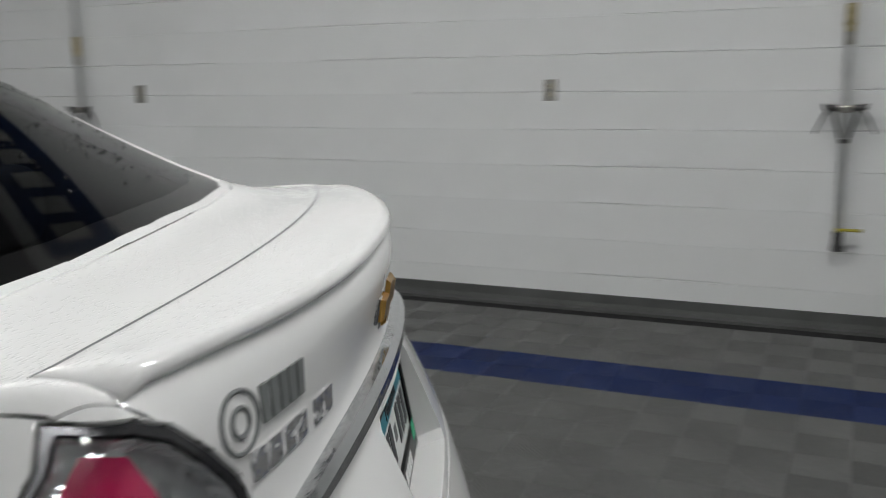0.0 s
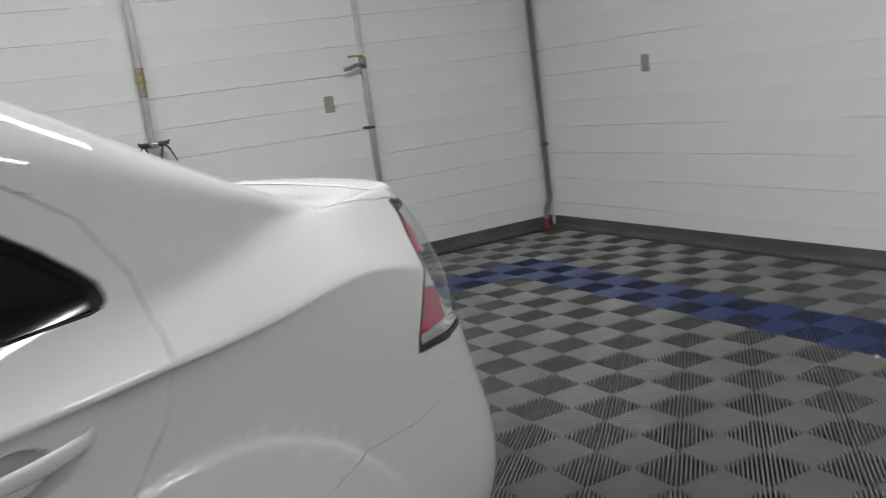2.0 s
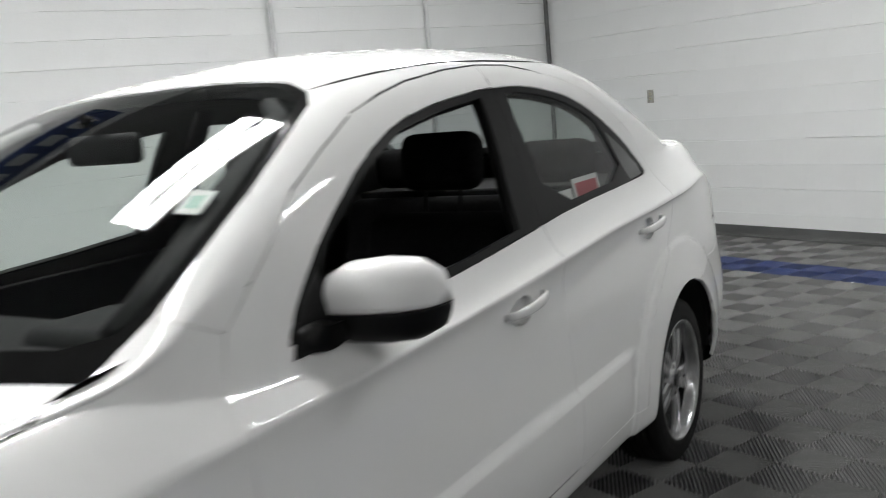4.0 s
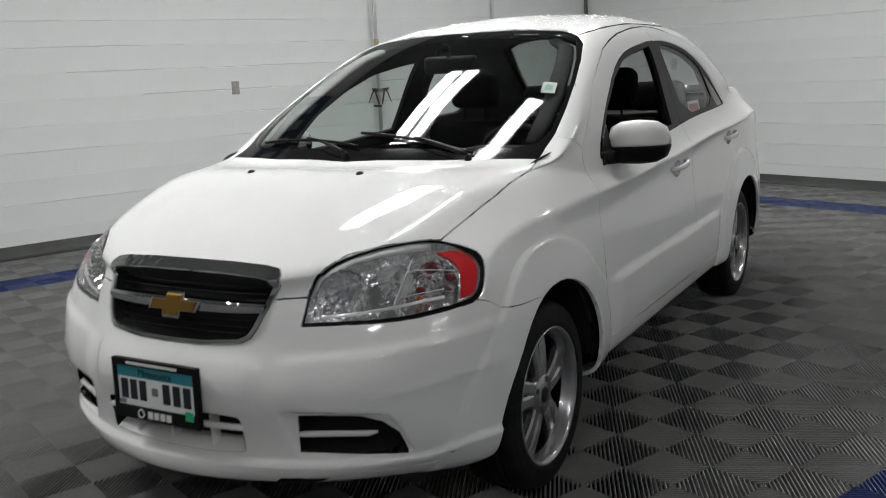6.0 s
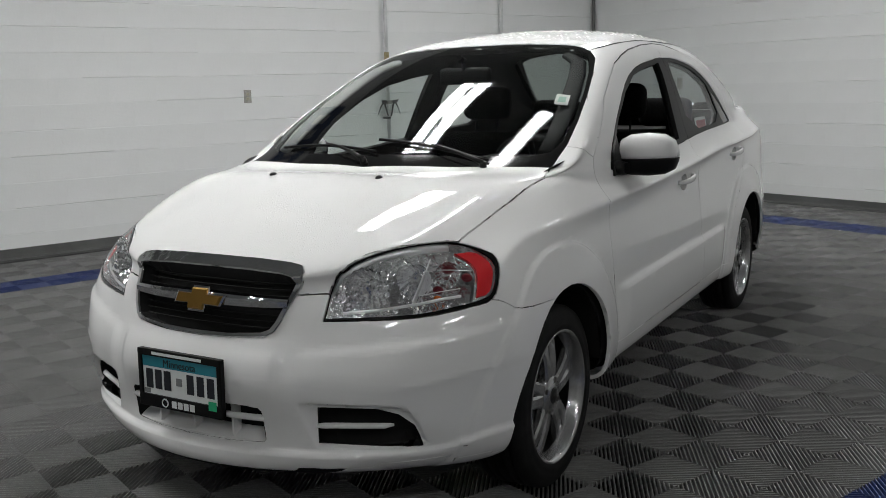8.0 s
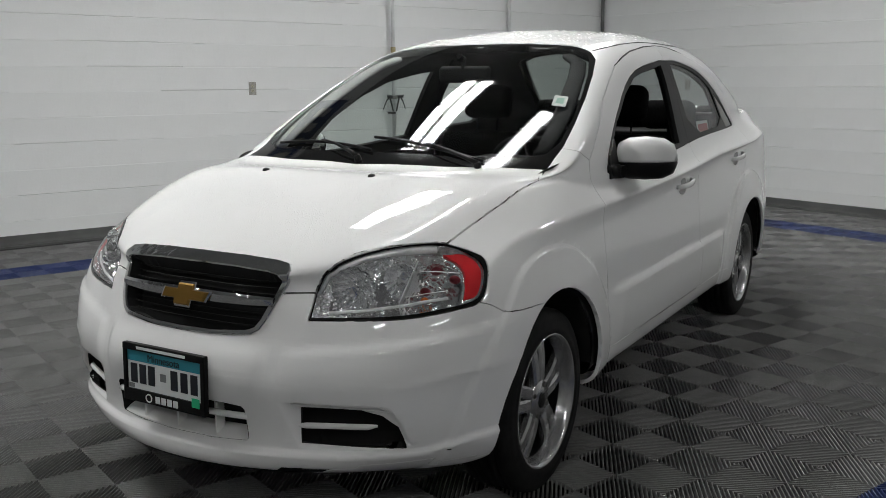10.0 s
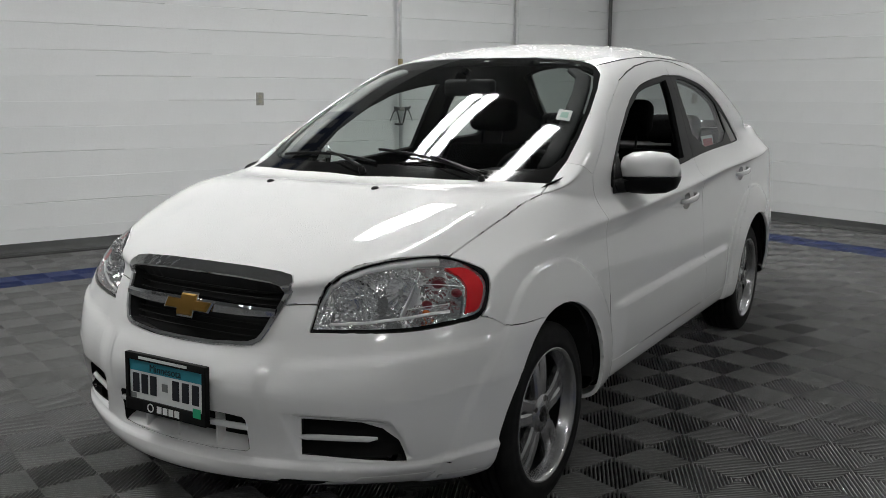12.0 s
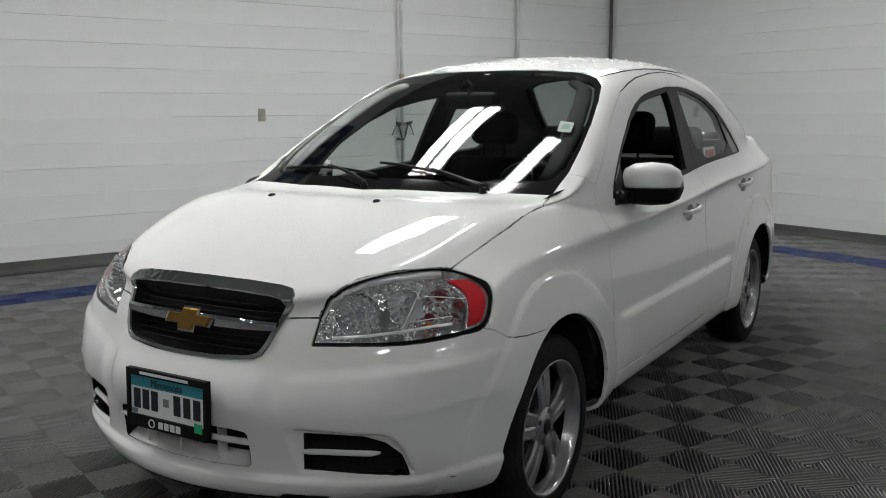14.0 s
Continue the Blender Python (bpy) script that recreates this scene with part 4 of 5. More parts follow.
    for p, q in (((1.725, .61, .773), (1.66, .70, .767)), ((1.785, .60, .712), (1.71, .69, .724))):
        part("divider", tube([sunk(p, .014), sunk([(u + v) / 2 for u, v in zip(p, q)], .012), sunk(q, .014)], .0013, 6), lamp_bezel, hl)
    # the dull red blobs are added as the red reflections inside the signal chamber
    for p, r, mt, text in (((1.69, .642, .783), .017, dull_red, "dull red blob in place of a red reflection"), ((1.668, .69, .752), .014, dull_red, "dull red blob in place of a red reflection"),
                           ((1.745, .640, .733), .013, dull_red, "dull red blob in place of a red reflection"), ((1.752, .642, .706), .010, amber_plastic, "amber bulb")):
        bm = bmesh.new()
        bmesh.ops.create_uvsphere(bm, u_segments=14, v_segments=10, radius=r, matrix=Matrix.Translation(sunk(p, .032)) @ Matrix.Diagonal((.8, 1.25, .9, 1)))
        part("colour_blob", bm, mt, hl, text, True)

    tl = tub("tail_lamp", ["tail_lens" + sd, "red_upper" + sd, "red_lower" + sd], tail_silver, car, 0.03, "silver lamp bowl", 0.004)
    panel("lamp_rim", ["tail_lamp" + sd], tail_rim, tl, shrink=0.0025, depth=0.03, label="dark chrome lamp rim")
    lens = panel("lens", ["tail_lens" + sd, "red_upper" + sd, "red_lower" + sd], lamp_glass, tl, offset=0.0, shrink=-0.001, depth=0.004, label="clear lens")
    lens.visible_shadow = False
    for k in ("red_upper", "red_lower"):
        panel("red_segment", [k + sd], deep_red, tl, offset=0.016, depth=0.015, label="deep red lamp segment")

    # lower openings of the nose
    fo = tub("fog_opening", ["fog_opening" + sd], dark_void, car, 0.05, "black recess in the bumper")
    pts = []
    for y in (.372, .40, .43, .46, .49, .52, .55, .572):
        p, n = front_point(y * s, .367)
        pts.append(p - n * (0.002 + (0.006 if y in (.372, .572) else 0)))
    bar = tube(pts, [.004] + [.0085] * 6 + [.004], 8)
    part("bar", bar, paint, fo, "white bar", True)
it = tub("intake", ["intake"], dark_void, car, 0.06, "black air intake")
bm = bmesh.new()
add_tube(bm, [front_point(y, .386)[0] - Vector((.006, 0, 0)) for y in (-.25, -.21, -.16, -.08, 0, .08, .16, .21, .25)], .0092, 10)
part("bar", bm, paint, it, "white cross bar", True)
rows = []
for y in (-.2485, -.22, -.18, -.12, -.06, 0, .06, .12, .18, .22, .2485):
    q = front_point(y, .30)[0]
    rows.append([Vector((q.x + dx, y, z)) for dx, z in ((-.004, .300), (-.006, .316), (-.056, .340), (-.059, .300))])
part("shelf", loft(rows), paint, it, "white sloping shelf under the intake")
for y in (-.14, 0, .14):
    q = front_point(y, .355)[0]
    part("post", box(q.x - .04, q.x - .008, y - .003, y + .003, .32, .415), paint, it, "white post")

gr = tub("grille", ["grille_mouth"], dark_void, car, 0.05, "black grille with chrome surround")
panel("frame", ["grille"], chrome, gr, offset=-0.006, shrink=0.001, depth=0.03, label="chrome surround")
bm = bmesh.new()
for j in range(8):
    z = .62 + .0165 * j
    pts = [front_point(y, z)[0] - Vector((.03, 0, 0)) for y in [(-.30 + .05 * k) * (0.82 + (z - .62) * 1.1) for k in range(13)]]
    add_tube(bm, pts, .0022, 6)
part("grille_mesh", bm, dark_void, gr, "black mesh")
bm = bmesh.new()
rows = []
for k in range(25):
    y = -.291 + .02425 * k
    h = 0.5 * (.040 - .014 * (abs(y) / .32) ** 2)
    p, n = front_point(y, .691)
    rows.append([bm.verts.new(Vector((p.x + dx, y, .691 + dz))) for dx, dz in ((-.02, h), (.004, h * .95), (.010, h * .5), (.010, -h * .6), (.002, -h), (-.02, -h))])
for A, B in zip(rows, rows[1:]):
    for k in range(6):
        bm.faces.new((A[k], B[k], B[(k + 1) % 6], A[(k + 1) % 6]))
part("cross_bar", bm, chrome, gr, "chrome cross bar", False)


def cross_badge(w, h, thick):
    """A slanted cross, wider than tall, lying in the y-z plane with its face towards +x."""
    a, b = w / 2, h / 2
    c, d = w * .17, h * .23
    sl = h * .12
    pts = [(-a - sl * .3, -d), (-c - sl, -d), (-c - sl, -b), (c - sl, -b), (c - sl * .6, -d), (a - sl, -d), (a + sl, d), (c + sl * .8, d), (c + sl, b), (-c + sl, b), (-c + sl * .6, d), (-a + sl, d)]
    bm = bmesh.new()
    lo = [bm.verts.new((0, y, z)) for y, z in pts]
    mid = [bm.verts.new((thick * .6, y, z)) for y, z in pts]
    hi = [bm.verts.new((thick, y * .93, z * .86)) for y, z in pts]
    for A, B in ((lo, mid), (mid, hi)):
        for k in range(12):
            bm.faces.new((A[k], A[(k + 1) % 12], B[(k + 1) % 12], B[k]))
    bm.faces.new(hi)
    return bm


p, n = front_point(0, .69)
bd = part("badge", cross_badge(.168, .062, .010), gold, gr, "gold cross badge with a chrome rim")
bd.matrix_basis = pose(p.x + .012, 0, .69, 0, -12, 0)
rim_b = part("rim", cross_badge(.182, .074, .006), chrome, bd, "chrome rim")
rim_b.matrix_basis = pose(-.002, 0, 0)



# ---------------------------------------------------------------- car: wheels
def lathe(profile, n=48, closed=False):
    """Turns (radius, y) points round the y axis."""
    bm = bmesh.new()
    rings = [[bm.verts.new((r * math.cos(2 * math.pi * k / n), y, r * math.sin(2 * math.pi * k / n))) for k in range(n)] for r, y in profile]
    m = len(rings)
    for i in range(m if closed else m - 1):
        A, B = rings[i], rings[(i + 1) % m]
        for k in range(n):
            bm.faces.new((A[k], A[(k + 1) % n], B[(k + 1) % n], B[k]))
    bmesh.ops.recalc_face_normals(bm, faces=bm.faces)
    return bm


def disc(r, y0, y1, n=32):
    return lathe([(0.0005, y0), (r, y0), (r, y1), (0.0005, y1)], n)


def add_spoke(bm, a0, a1):
    """One limb of the rim from the hub at angle a0 to the rim at angle a1."""
    rows = []
    for q, (r, w, y, d) in enumerate(((.034, .022, .058, .020), (.07, .0215, .066, .022), (.11, .0195, .066, .024), (.15, .0200, .062, .024), (.184, .0235, .056, .022), (.203, .030, .052, .020))):
        a = a0 + (a1 - a0) * ease(q / 4)
        c, t = Vector((math.cos(a), 0, math.sin(a))), Vector((-math.sin(a), 0, math.cos(a)))
        rows.append([bm.verts.new(c * r + t * tw + Vector((0, yy, 0))) for tw, yy in ((-w, y - d), (-w, y - .006), (-w * .6, y), (w * .6, y), (w, y - .006), (w, y - d))])
    for A, B in zip(rows, rows[1:]):
        for k in range(6):
            bm.faces.new((A[k], B[k], B[(k + 1) % 6], A[(k + 1) % 6]))


wheel = new("wheel")
wheel.parent = car
wheel["label"] = "black tyre on a silver ten-spoke alloy rim"
GROOVE = [(.290, y + dy) if abs(dy) > .003 else (.283, y + dy) for y in (-.045, -.015, .015, .045) for dy in (-.004, -.0029, .0029, .004)]
part("tyre", lathe([(.205, -.085), (.215, -.092), (.245, -.0935), (.268, -.089), (.283, -.079), (.289, -.066)] + GROOVE +
                   [(.289, .066), (.283, .079), (.272, .0865), (.268, .087), (.262, .0905), (.245, .0935), (.232, .093), (.229, .0945), (.216, .092), (.205, .085)], 64), tyre_rubber, wheel, "black rubber", True)
rim = part("rim", lathe([(.190, .045), (.196, .066), (.207, .080), (.2125, .088), (.2125, .0915), (.208, .092), (.201, .083), (.195, .070), (.188, .045)], 64),
           alloy, wheel, "silver alloy", True)
part("barrel", lathe([(.205, -.088), (.196, -.08), (.188, -.05), (.188, .046)], 48), cabin_plastic, wheel, "dark inner barrel", True)
for k in range(5):
    bm = bmesh.new()
    a = 2 * math.pi * k / 5 + .28
    add_spoke(bm, a - .23, a - .165)
    add_spoke(bm, a + .23, a + .165)
    bmesh.ops.recalc_face_normals(bm, faces=bm.faces)
    part("spoke", bm, alloy, wheel)
part("hub", lathe([(.0005, .070), (.030, .070), (.036, .067), (.060, .064), (.068, .052), (.070, .03), (.0005, .03)], 40), alloy, wheel, "", True)
part("hub_cap", lathe([(.0005, .0735), (.020, .0735), (.0255, .0715), (.027, .066)], 28), black_gloss, wheel, "black centre cap", True)
for k in range(4):
    a = 2 * math.pi * k / 4 + .5
    bm = bmesh.new()
    add_cyl(bm, (.05 * math.cos(a), .05, .05 * math.sin(a)), (.05 * math.cos(a), .0685, .05 * math.sin(a)), .0105, 6, .009)
    part("wheel_nut", bm, disc_steel, wheel)
part("brake_disc", disc(.125, .0, .022), disc_steel, wheel, "dull steel brake disc")
bm = bmesh.new()
add_box(bm, .07, .15, -.02, .04, -.06, .06, 0.012)
part("brake_caliper", bm, black_plastic, wheel)
wheel.matrix_basis = pose(AXLE, .704, WHEEL_Z + .004)
for m in (pose(-AXLE, .704, WHEEL_Z + .004, 0, 40, 0), pose(AXLE, -.704, WHEEL_Z + .004, 0, 0, 180), pose(-AXLE, -.704, WHEEL_Z + .004, 0, 25, 180)):
    w2 = copy_thing(wheel, m)
    w2.parent = car
    w2.matrix_parent_inverse = Matrix()
    w2.matrix_basis = m
for ax in (AXLE, -AXLE):
    for s in (1, -1):
        bm = bmesh.new()
        rows = []
        for y in (.50, .60, .70, .795):
            rows.append([bm.verts.new((ax + .358 * math.cos(a), y * s, WHEEL_Z + .012 + .358 * math.sin(a))) for a in [math.radians(3 + 174 * k / 32) for k in range(33)]])
        for A, B in zip(rows, rows[1:]):
            for k in range(32):
                bm.faces.new((A[k], A[k + 1], B[k + 1], B[k]))
        c = bm.verts.new((ax, .50 * s, WHEEL_Z))
        for k in range(32):
            bm.faces.new((rows[0][k], rows[0][k + 1], c))
        part("wheel_liner", bm, dark_void, car, "black wheel-arch lining")


# ---------------------------------------------------------------- car: outside fittings
for s in (1, -1):
    for w, x0, x1, z0, z1 in (("front", -.035, -.232, .828, .845), ("rear", -.945, -1.135, .878, .897)):
        rows = []
        for k in range(15):
            q = k / 14
            x, z = x0 + (x1 - x0) * q, z0 + (z1 - z0) * q
            p, n = side_point(x, z, s)
            out = .004 + .030 * math.sin(math.pi * q) ** .45
            r = .0125 * (0.35 + 0.65 * math.sin(math.pi * min(1, max(0, .06 + q * .88))) ** .35)
            rows.append(oval(p + Vector((0, out * s, 0)), (0, s, 0), (0, 0, 1), .0075, r, 12))
        h = part("handle", loft(rows), paint, doors[(w, s)], "white bar handle", True)
        tub("scoop", [w + "_scoop" + SIDES[s]], paint, h, 0.022)

for s in (1, -1):
    rows = []
    for q, a, b, dx, dz in ((0, .026, .040, -.005, -.008), (.04, .052, .066, 0, -.004), (.2, .068, .080, 0, 0), (.5, .072, .084, 0, .002), (.78, .068, .078, -.004, .002), (.94, .050, .058, -.010, 0), (1.0, .022, .026, -.014, -.002)):
        rows.append(oval(Vector((MIRROR_AT[0] + dx - .065 * q, (MIRROR_AT[1] + .195 * q) * s, MIRROR_AT[2] + dz * .9 - .004 * q)), (1, 0, 0), (0, 0, 1), a * .9, b * .96, 32, 2.5))
    seam = MIRROR_AT[2] - .012
    mir = part("side_mirror", loft([[Vector((v.x, v.y, max(v.z, seam))) for v in r] for r in rows]), paint, car, "white mirror shell on a black foot", True)
    low = loft([[Vector((v.x - .003, v.y, min(v.z, seam - .003))) for v in r] for r in rows])
    part("lower_cover", low, black_plastic, mir, "black lower cover", True)
    p, n = side_point(.60, .955, s)
    foot = loft([oval((.60, p.y - .01 * s, .950), (1, 0, 0), (0, 0, 1), .045, .030, 16), oval((.575, p.y + .035 * s, .945), (1, 0, 0), (0, 0, 1), .042, .022, 16),
                 oval((MIRROR_AT[0] + .01, (MIRROR_AT[1] + .03) * s, MIRROR_AT[2] - .045), (1, 0, 0), (0, 0, 1), .045, .018, 16)])
    part("foot", foot, black_plastic, mir, "black foot", True)
    q = MIRROR_AT
    part("mirror_glass", loft([oval((q[0] - .085 - d, (q[1] + .098) * s, q[2]), (0, 1, 0), (0, 0, 1), .078, .060, 24) for d in (.012, .02)]), mirror_glass, mir, "silvered glass")
    bm = bmesh.new()
    tri = [side_point(x, z, s)[0] for x, z in ((.655, .925), (.60, 1.008), (.53, 1.062), (.53, .928))]
    lo = [bm.verts.new(v + Vector((0, .002 * s, 0))) for v in tri]
    hi = [bm.verts.new(v + Vector((0, .008 * s, 0))) for v in tri]
    bm.faces.new(hi)
    for k in range(4):
        bm.faces.new((lo[k], lo[(k + 1) % 4], hi[(k + 1) % 4], hi[k]))
    part("corner_sail", bm, black_plastic, mir, "black corner cover")

# boot lip
rows = []
for k in range(49):
    y = -.612 + 1.224 * k / 48
    e = abs(y)
    xf = -1.982 + .075 * (e / .62) ** 2
    xr = max(-2.114 + .105 * (e / .55) ** 2.3, rear_point(y, 1.045)[0].x - .014)
    sink = ease((e - .585) / .03)
    xm = xf * .5 + xr * .5
    pf, pm = top_point(xf, y)[0].z, top_point(xm, y)[0].z
    zr = top_point(xr + .05, y)[0].z + .006 - .004 * (1 - e / .62) - .010 * sink
    rows.append([Vector(p) for p in ((xf, y, pf - .008), (xf, y, pf + .0012), (xf - .003, y, pf + .0022), (xf - .012, y, pf + .0030), (xm, y, max(pm + .004, (pf + .003 + zr) / 2)), (xr + .035, y, zr + .0005),
                                     (xr + .018, y, zr), (xr + .006, y, zr - .003), (xr, y, zr - .010), (xr + .006, y, zr - .019), (xr + .06, y, zr - .032))])
lip = part("boot_lip", loft(rows), paint_wet, car, "white raised lip on the boot lid", True)
part("seam", tube([r[1] + Vector((.0025, 0, -.0006)) for r in rows], .0009, 6), print_grey, lip, "grey seam in front of the lip")
p, n = rear_point(0, .985)
bd = part("boot_badge", cross_badge(.15, .062, .012), gold, car, "gold cross badge with a chrome rim")
bd.matrix_basis = pose(p.x - .001, 0, 1.0, 0, 8, 180)
q = part("rim", cross_badge(.164, .074, .006), chrome, bd, "chrome rim")
q.matrix_basis = pose(-.001, 0, 0)
rows = []
for k in range(25):
    y = -.50 + k / 24
    z = .922 - .030 * (y / .5) ** 2
    h = .019 * (1 - .6 * (abs(y) / .5) ** 4)
    p, n = rear_point(y, z)
    rows.append([Vector((p.x + dx, y, z + dz)) for dx, dz in ((.01, h), (-.010, h), (-.018, h * .4), (-.018, -h * .5), (-.012, -h), (.01, -h))])
part("boot_strip", loft(rows), chrome, car, "dark-reflecting chrome strip across the boot", False)


# lettering that cannot be kept: plain bars laid on the skin of the boot lid
def rear_bar(bm, y0, y1, z0, z1):
    q = [rear_point(y, z)[0] for y, z in ((y0, z0), (y1, z0), (y1, z1), (y0, z1))]
    lo = [bm.verts.new(v + Vector((.001, 0, 0))) for v in q]
    hi = [bm.verts.new(v + Vector((-.003, 0, 0))) for v in q]
    bm.faces.new(hi)
    for k in range(4):
        bm.faces.new((lo[k], lo[(k + 1) % 4], hi[(k + 1) % 4], hi[k]))


for k in range(5):
    bm = bmesh.new()
    rear_bar(bm, .478 - .018 * k, .478 - .018 * k - .013, 1.000, 1.036)
    part("dealer_bar", bm, print_grey, car, "dark grey lettering bar")
for y, w in ((.505, .024), (.475, .024), (.445, .024), (.415, .024), (.365, .02), (.338, .024)):
    bm = bmesh.new()
    rear_bar(bm, y, y - w, .955, .982)
    part("model_bar", bm, lamp_silver, car, "silver lettering bar")
bm = bmesh.new()
for r in (.028, .013):
    add_tube(bm, [rear_point(.512 + r * math.cos(a), 1.014 + r * math.sin(a))[0] for a in [2 * math.pi * k / 24 for k in range(24)]], .0028, 6, True)
part("round_emblem", bm, print_grey, car, "grey ring emblem")


def words(text, size, mat, parent, m, label=""):
    cu = bpy.data.curves.new("lettering", "FONT")
    cu.body = text
    cu.size = size
    cu.align_x, cu.align_y = "CENTER", "CENTER"
    cu.extrude = 0.0006
    ob = new("lettering", cu)
    bpy.context.view_layer.update()
    me = bpy.data.meshes.new_from_object(ob.evaluated_get(bpy.context.evaluated_depsgraph_get()))
    bpy.data.objects.remove(ob)
    me.materials.clear()
    me.materials.append(mat)
    out = new("lettering", me)
    out.parent = parent
    out.matrix_basis = m
    if label:
        out["label"] = label
    return out


def licence_plate(m):
    """Plate in its frame; local x to the reader's right, y up, z towards the reader."""
    pl = part("licence_plate", box(-.150, .150, -.076, .076, -.006, .002, .002), plate_white, car, "white and teal licence plate in a black frame")
    fr = bmesh.new()
    for b in ((-.158, .158, .064, .084, -.01, .008), (-.158, .158, -.084, -.048, -.01, .008), (-.158, -.143, -.084, .084, -.01, .0075), (.143, .158, -.084, .084, -.01, .0075)):
        add_box(fr, *b, 0.003)
    part("plate_frame", fr, black_plastic, pl, "black plastic frame")
    part("top_band", box(-.143, .143, .033, .064, .002, .0028), plate_teal, pl, "teal band")
    words("Minnesota", .030, plate_ink, pl, pose(0, .047, .0034), "dark state name")
    for x in (-.118, -.083, -.048, .040, .078, .116):
        part("number_bar", box(x - .013, x + .013, -.030, .026, .002, .0032), plate_ink, pl)
    part("state_mark", box(-.014, .008, -.012, .010, .002, .003), print_grey, pl)
    for x in (-.02, .003, .026, .049):
        part("dealer_bar", box(x - .009, x + .009, -.076, -.056, .008, .0088), plate_white, pl)
    part("dealer_ring", tube([(-.055 + .011 * math.cos(a), -.066 + .011 * math.sin(a), .0085) for a in [2 * math.pi * k / 20 for k in range(20)]], .002, 6, True), plate_white, pl)
    part("web_bar", box(-.10, .09, .070, .078, .008, .0088), plate_white, pl)
    part("month_sticker", box(-.14, -.118, -.046, -.033, .002, .003), print_grey, pl)
    part("year_sticker", box(.112, .141, -.062, -.036, .0082, .0092), sticker_green, pl, "green sticker")
    pl.matrix_basis = m
    return pl


R = Matrix(((0, 0, 1, 0), (1, 0, 0, 0), (0, 1, 0, 0), (0, 0, 0, 1)))
p, n = front_point(0, .47)
licence_plate(Matrix.Translation((p.x + .012, 0, .47)) @ Matrix.Rotation(math.radians(-2), 4, "Y") @ R)
p, n = rear_point(0, .80)
tub("plate_recess", ["plate_recess"], paint, car, 0.058, "white recess behind the plate")
licence_plate(Matrix.Translation((p.x + .040, 0, .80)) @ Matrix.Rotation(math.radians(180), 4, "Z") @ Matrix.Rotation(math.radians(-10), 4, "Y") @ R)

# wipers and washer jets
for pivot, tip0, tip1 in (((1.085, .44), (1.045, .44), (1.005, -.03)), ((1.13, -.02), (1.075, .0), (.955, -.52))):
    def lay(x, y, h):
        p, n = top_point(x, y)
        return p + n * h
    arm = bmesh.new()
    add_tube(arm, [lay(*pivot, -.005), lay(*pivot, .018)], [.014, .011], 12)
    mid = ((tip0[0] + tip1[0]) / 2, (tip0[1] + tip1[1]) / 2)
    add_tube(arm, [lay(pivot[0] + (mid[0] - pivot[0]) * k / 6, pivot[1] + (mid[1] - pivot[1]) * k / 6, .016 + .010 * math.sin(math.pi * k / 6)) for k in range(7)], [.009, .008, .007, .006, .005, .005, .004], 8)
    w = part("wiper", arm, black_plastic, car, "black wiper arm", True)
    bl = bmesh.new()
    add_tube(bl, [lay(tip0[0] + (tip1[0] - tip0[0]) * k / 12, tip0[1] + (tip1[1] - tip0[1]) * k / 12, .006) for k in range(13)], .0055, 8)
    part("blade", bl, black_plastic, w, "black rubber blade", True)
for y in (.22, -.22):
    p, n = top_point(1.39, y)
    bm = bmesh.new()
    bmesh.ops.create_uvsphere(bm, u_segments=12, v_segments=8, radius=.011, matrix=Matrix.Translation(p) @ Matrix.Diagonal((1.5, 1, .8, 1)))
    part("washer_jet", bm, black_plastic, car, "small black jet", True)
# sticker inside the windscreen
print_pale = material("pale_green_print", (0.3, 0.45, 0.38), 0.6)
q = [top_point(x, y) for x, y in ((.68, .525), (.665, .573), (.605, .56), (.62, .512))]
bm = bmesh.new()
bm.faces.new([bm.verts.new(a - n * .007) for a, n in q])
bm.faces.new([bm.verts.new(a - n * .009) for a, n in q][::-1])
part("windshield_sticker", bm, paper, car, "small white sticker inside the windscreen")
bm = bmesh.new()
c = [sum((a for a, n in q), Vector()) / 4]
bm.faces.new([bm.verts.new(c[0] + (a - c[0]) * k - n * .006) for (a, n), k in zip(q, (.6, .6, .55, .5))])
part("sticker_print", bm, print_pale, bpy.data.objects["windshield_sticker"], "pale green print")


# ---------------------------------------------------------------- car: cabin
def cushion(x0, x1, y0, y1, z0, z1, bevel, tilt=0.0, pivot=None):
    bm = bmesh.new()
    add_box(bm, x0, x1, y0, y1, z0, z1)
    bmesh.ops.bevel(bm, geom=bm.edges[:], offset=bevel, segments=4, affect="EDGES", profile=0.5)
    if tilt:
        p = Vector(pivot)
        r = Matrix.Translation(p) @ Matrix.Rotation(math.radians(tilt), 4, "Y") @ Matrix.Translation(-p)
        bmesh.ops.transform(bm, matrix=r, verts=bm.verts)
    return bm


for s in (1, -1):
    y = .36 * s
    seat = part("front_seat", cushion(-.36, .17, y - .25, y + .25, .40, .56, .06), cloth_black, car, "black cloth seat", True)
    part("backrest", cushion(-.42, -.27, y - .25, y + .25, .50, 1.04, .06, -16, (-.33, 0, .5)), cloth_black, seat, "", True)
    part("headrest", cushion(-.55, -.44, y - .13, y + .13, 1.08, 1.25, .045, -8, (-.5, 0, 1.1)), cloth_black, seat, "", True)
    for d in (-.06, .06):
        bm = bmesh.new()
        add_cyl(bm, (-.475, y + d, .98), (-.50, y + d, 1.12), .006, 8)
        part("headrest_post", bm, cabin_plastic, seat)
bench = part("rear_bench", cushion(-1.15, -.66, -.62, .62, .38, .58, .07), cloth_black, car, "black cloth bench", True)
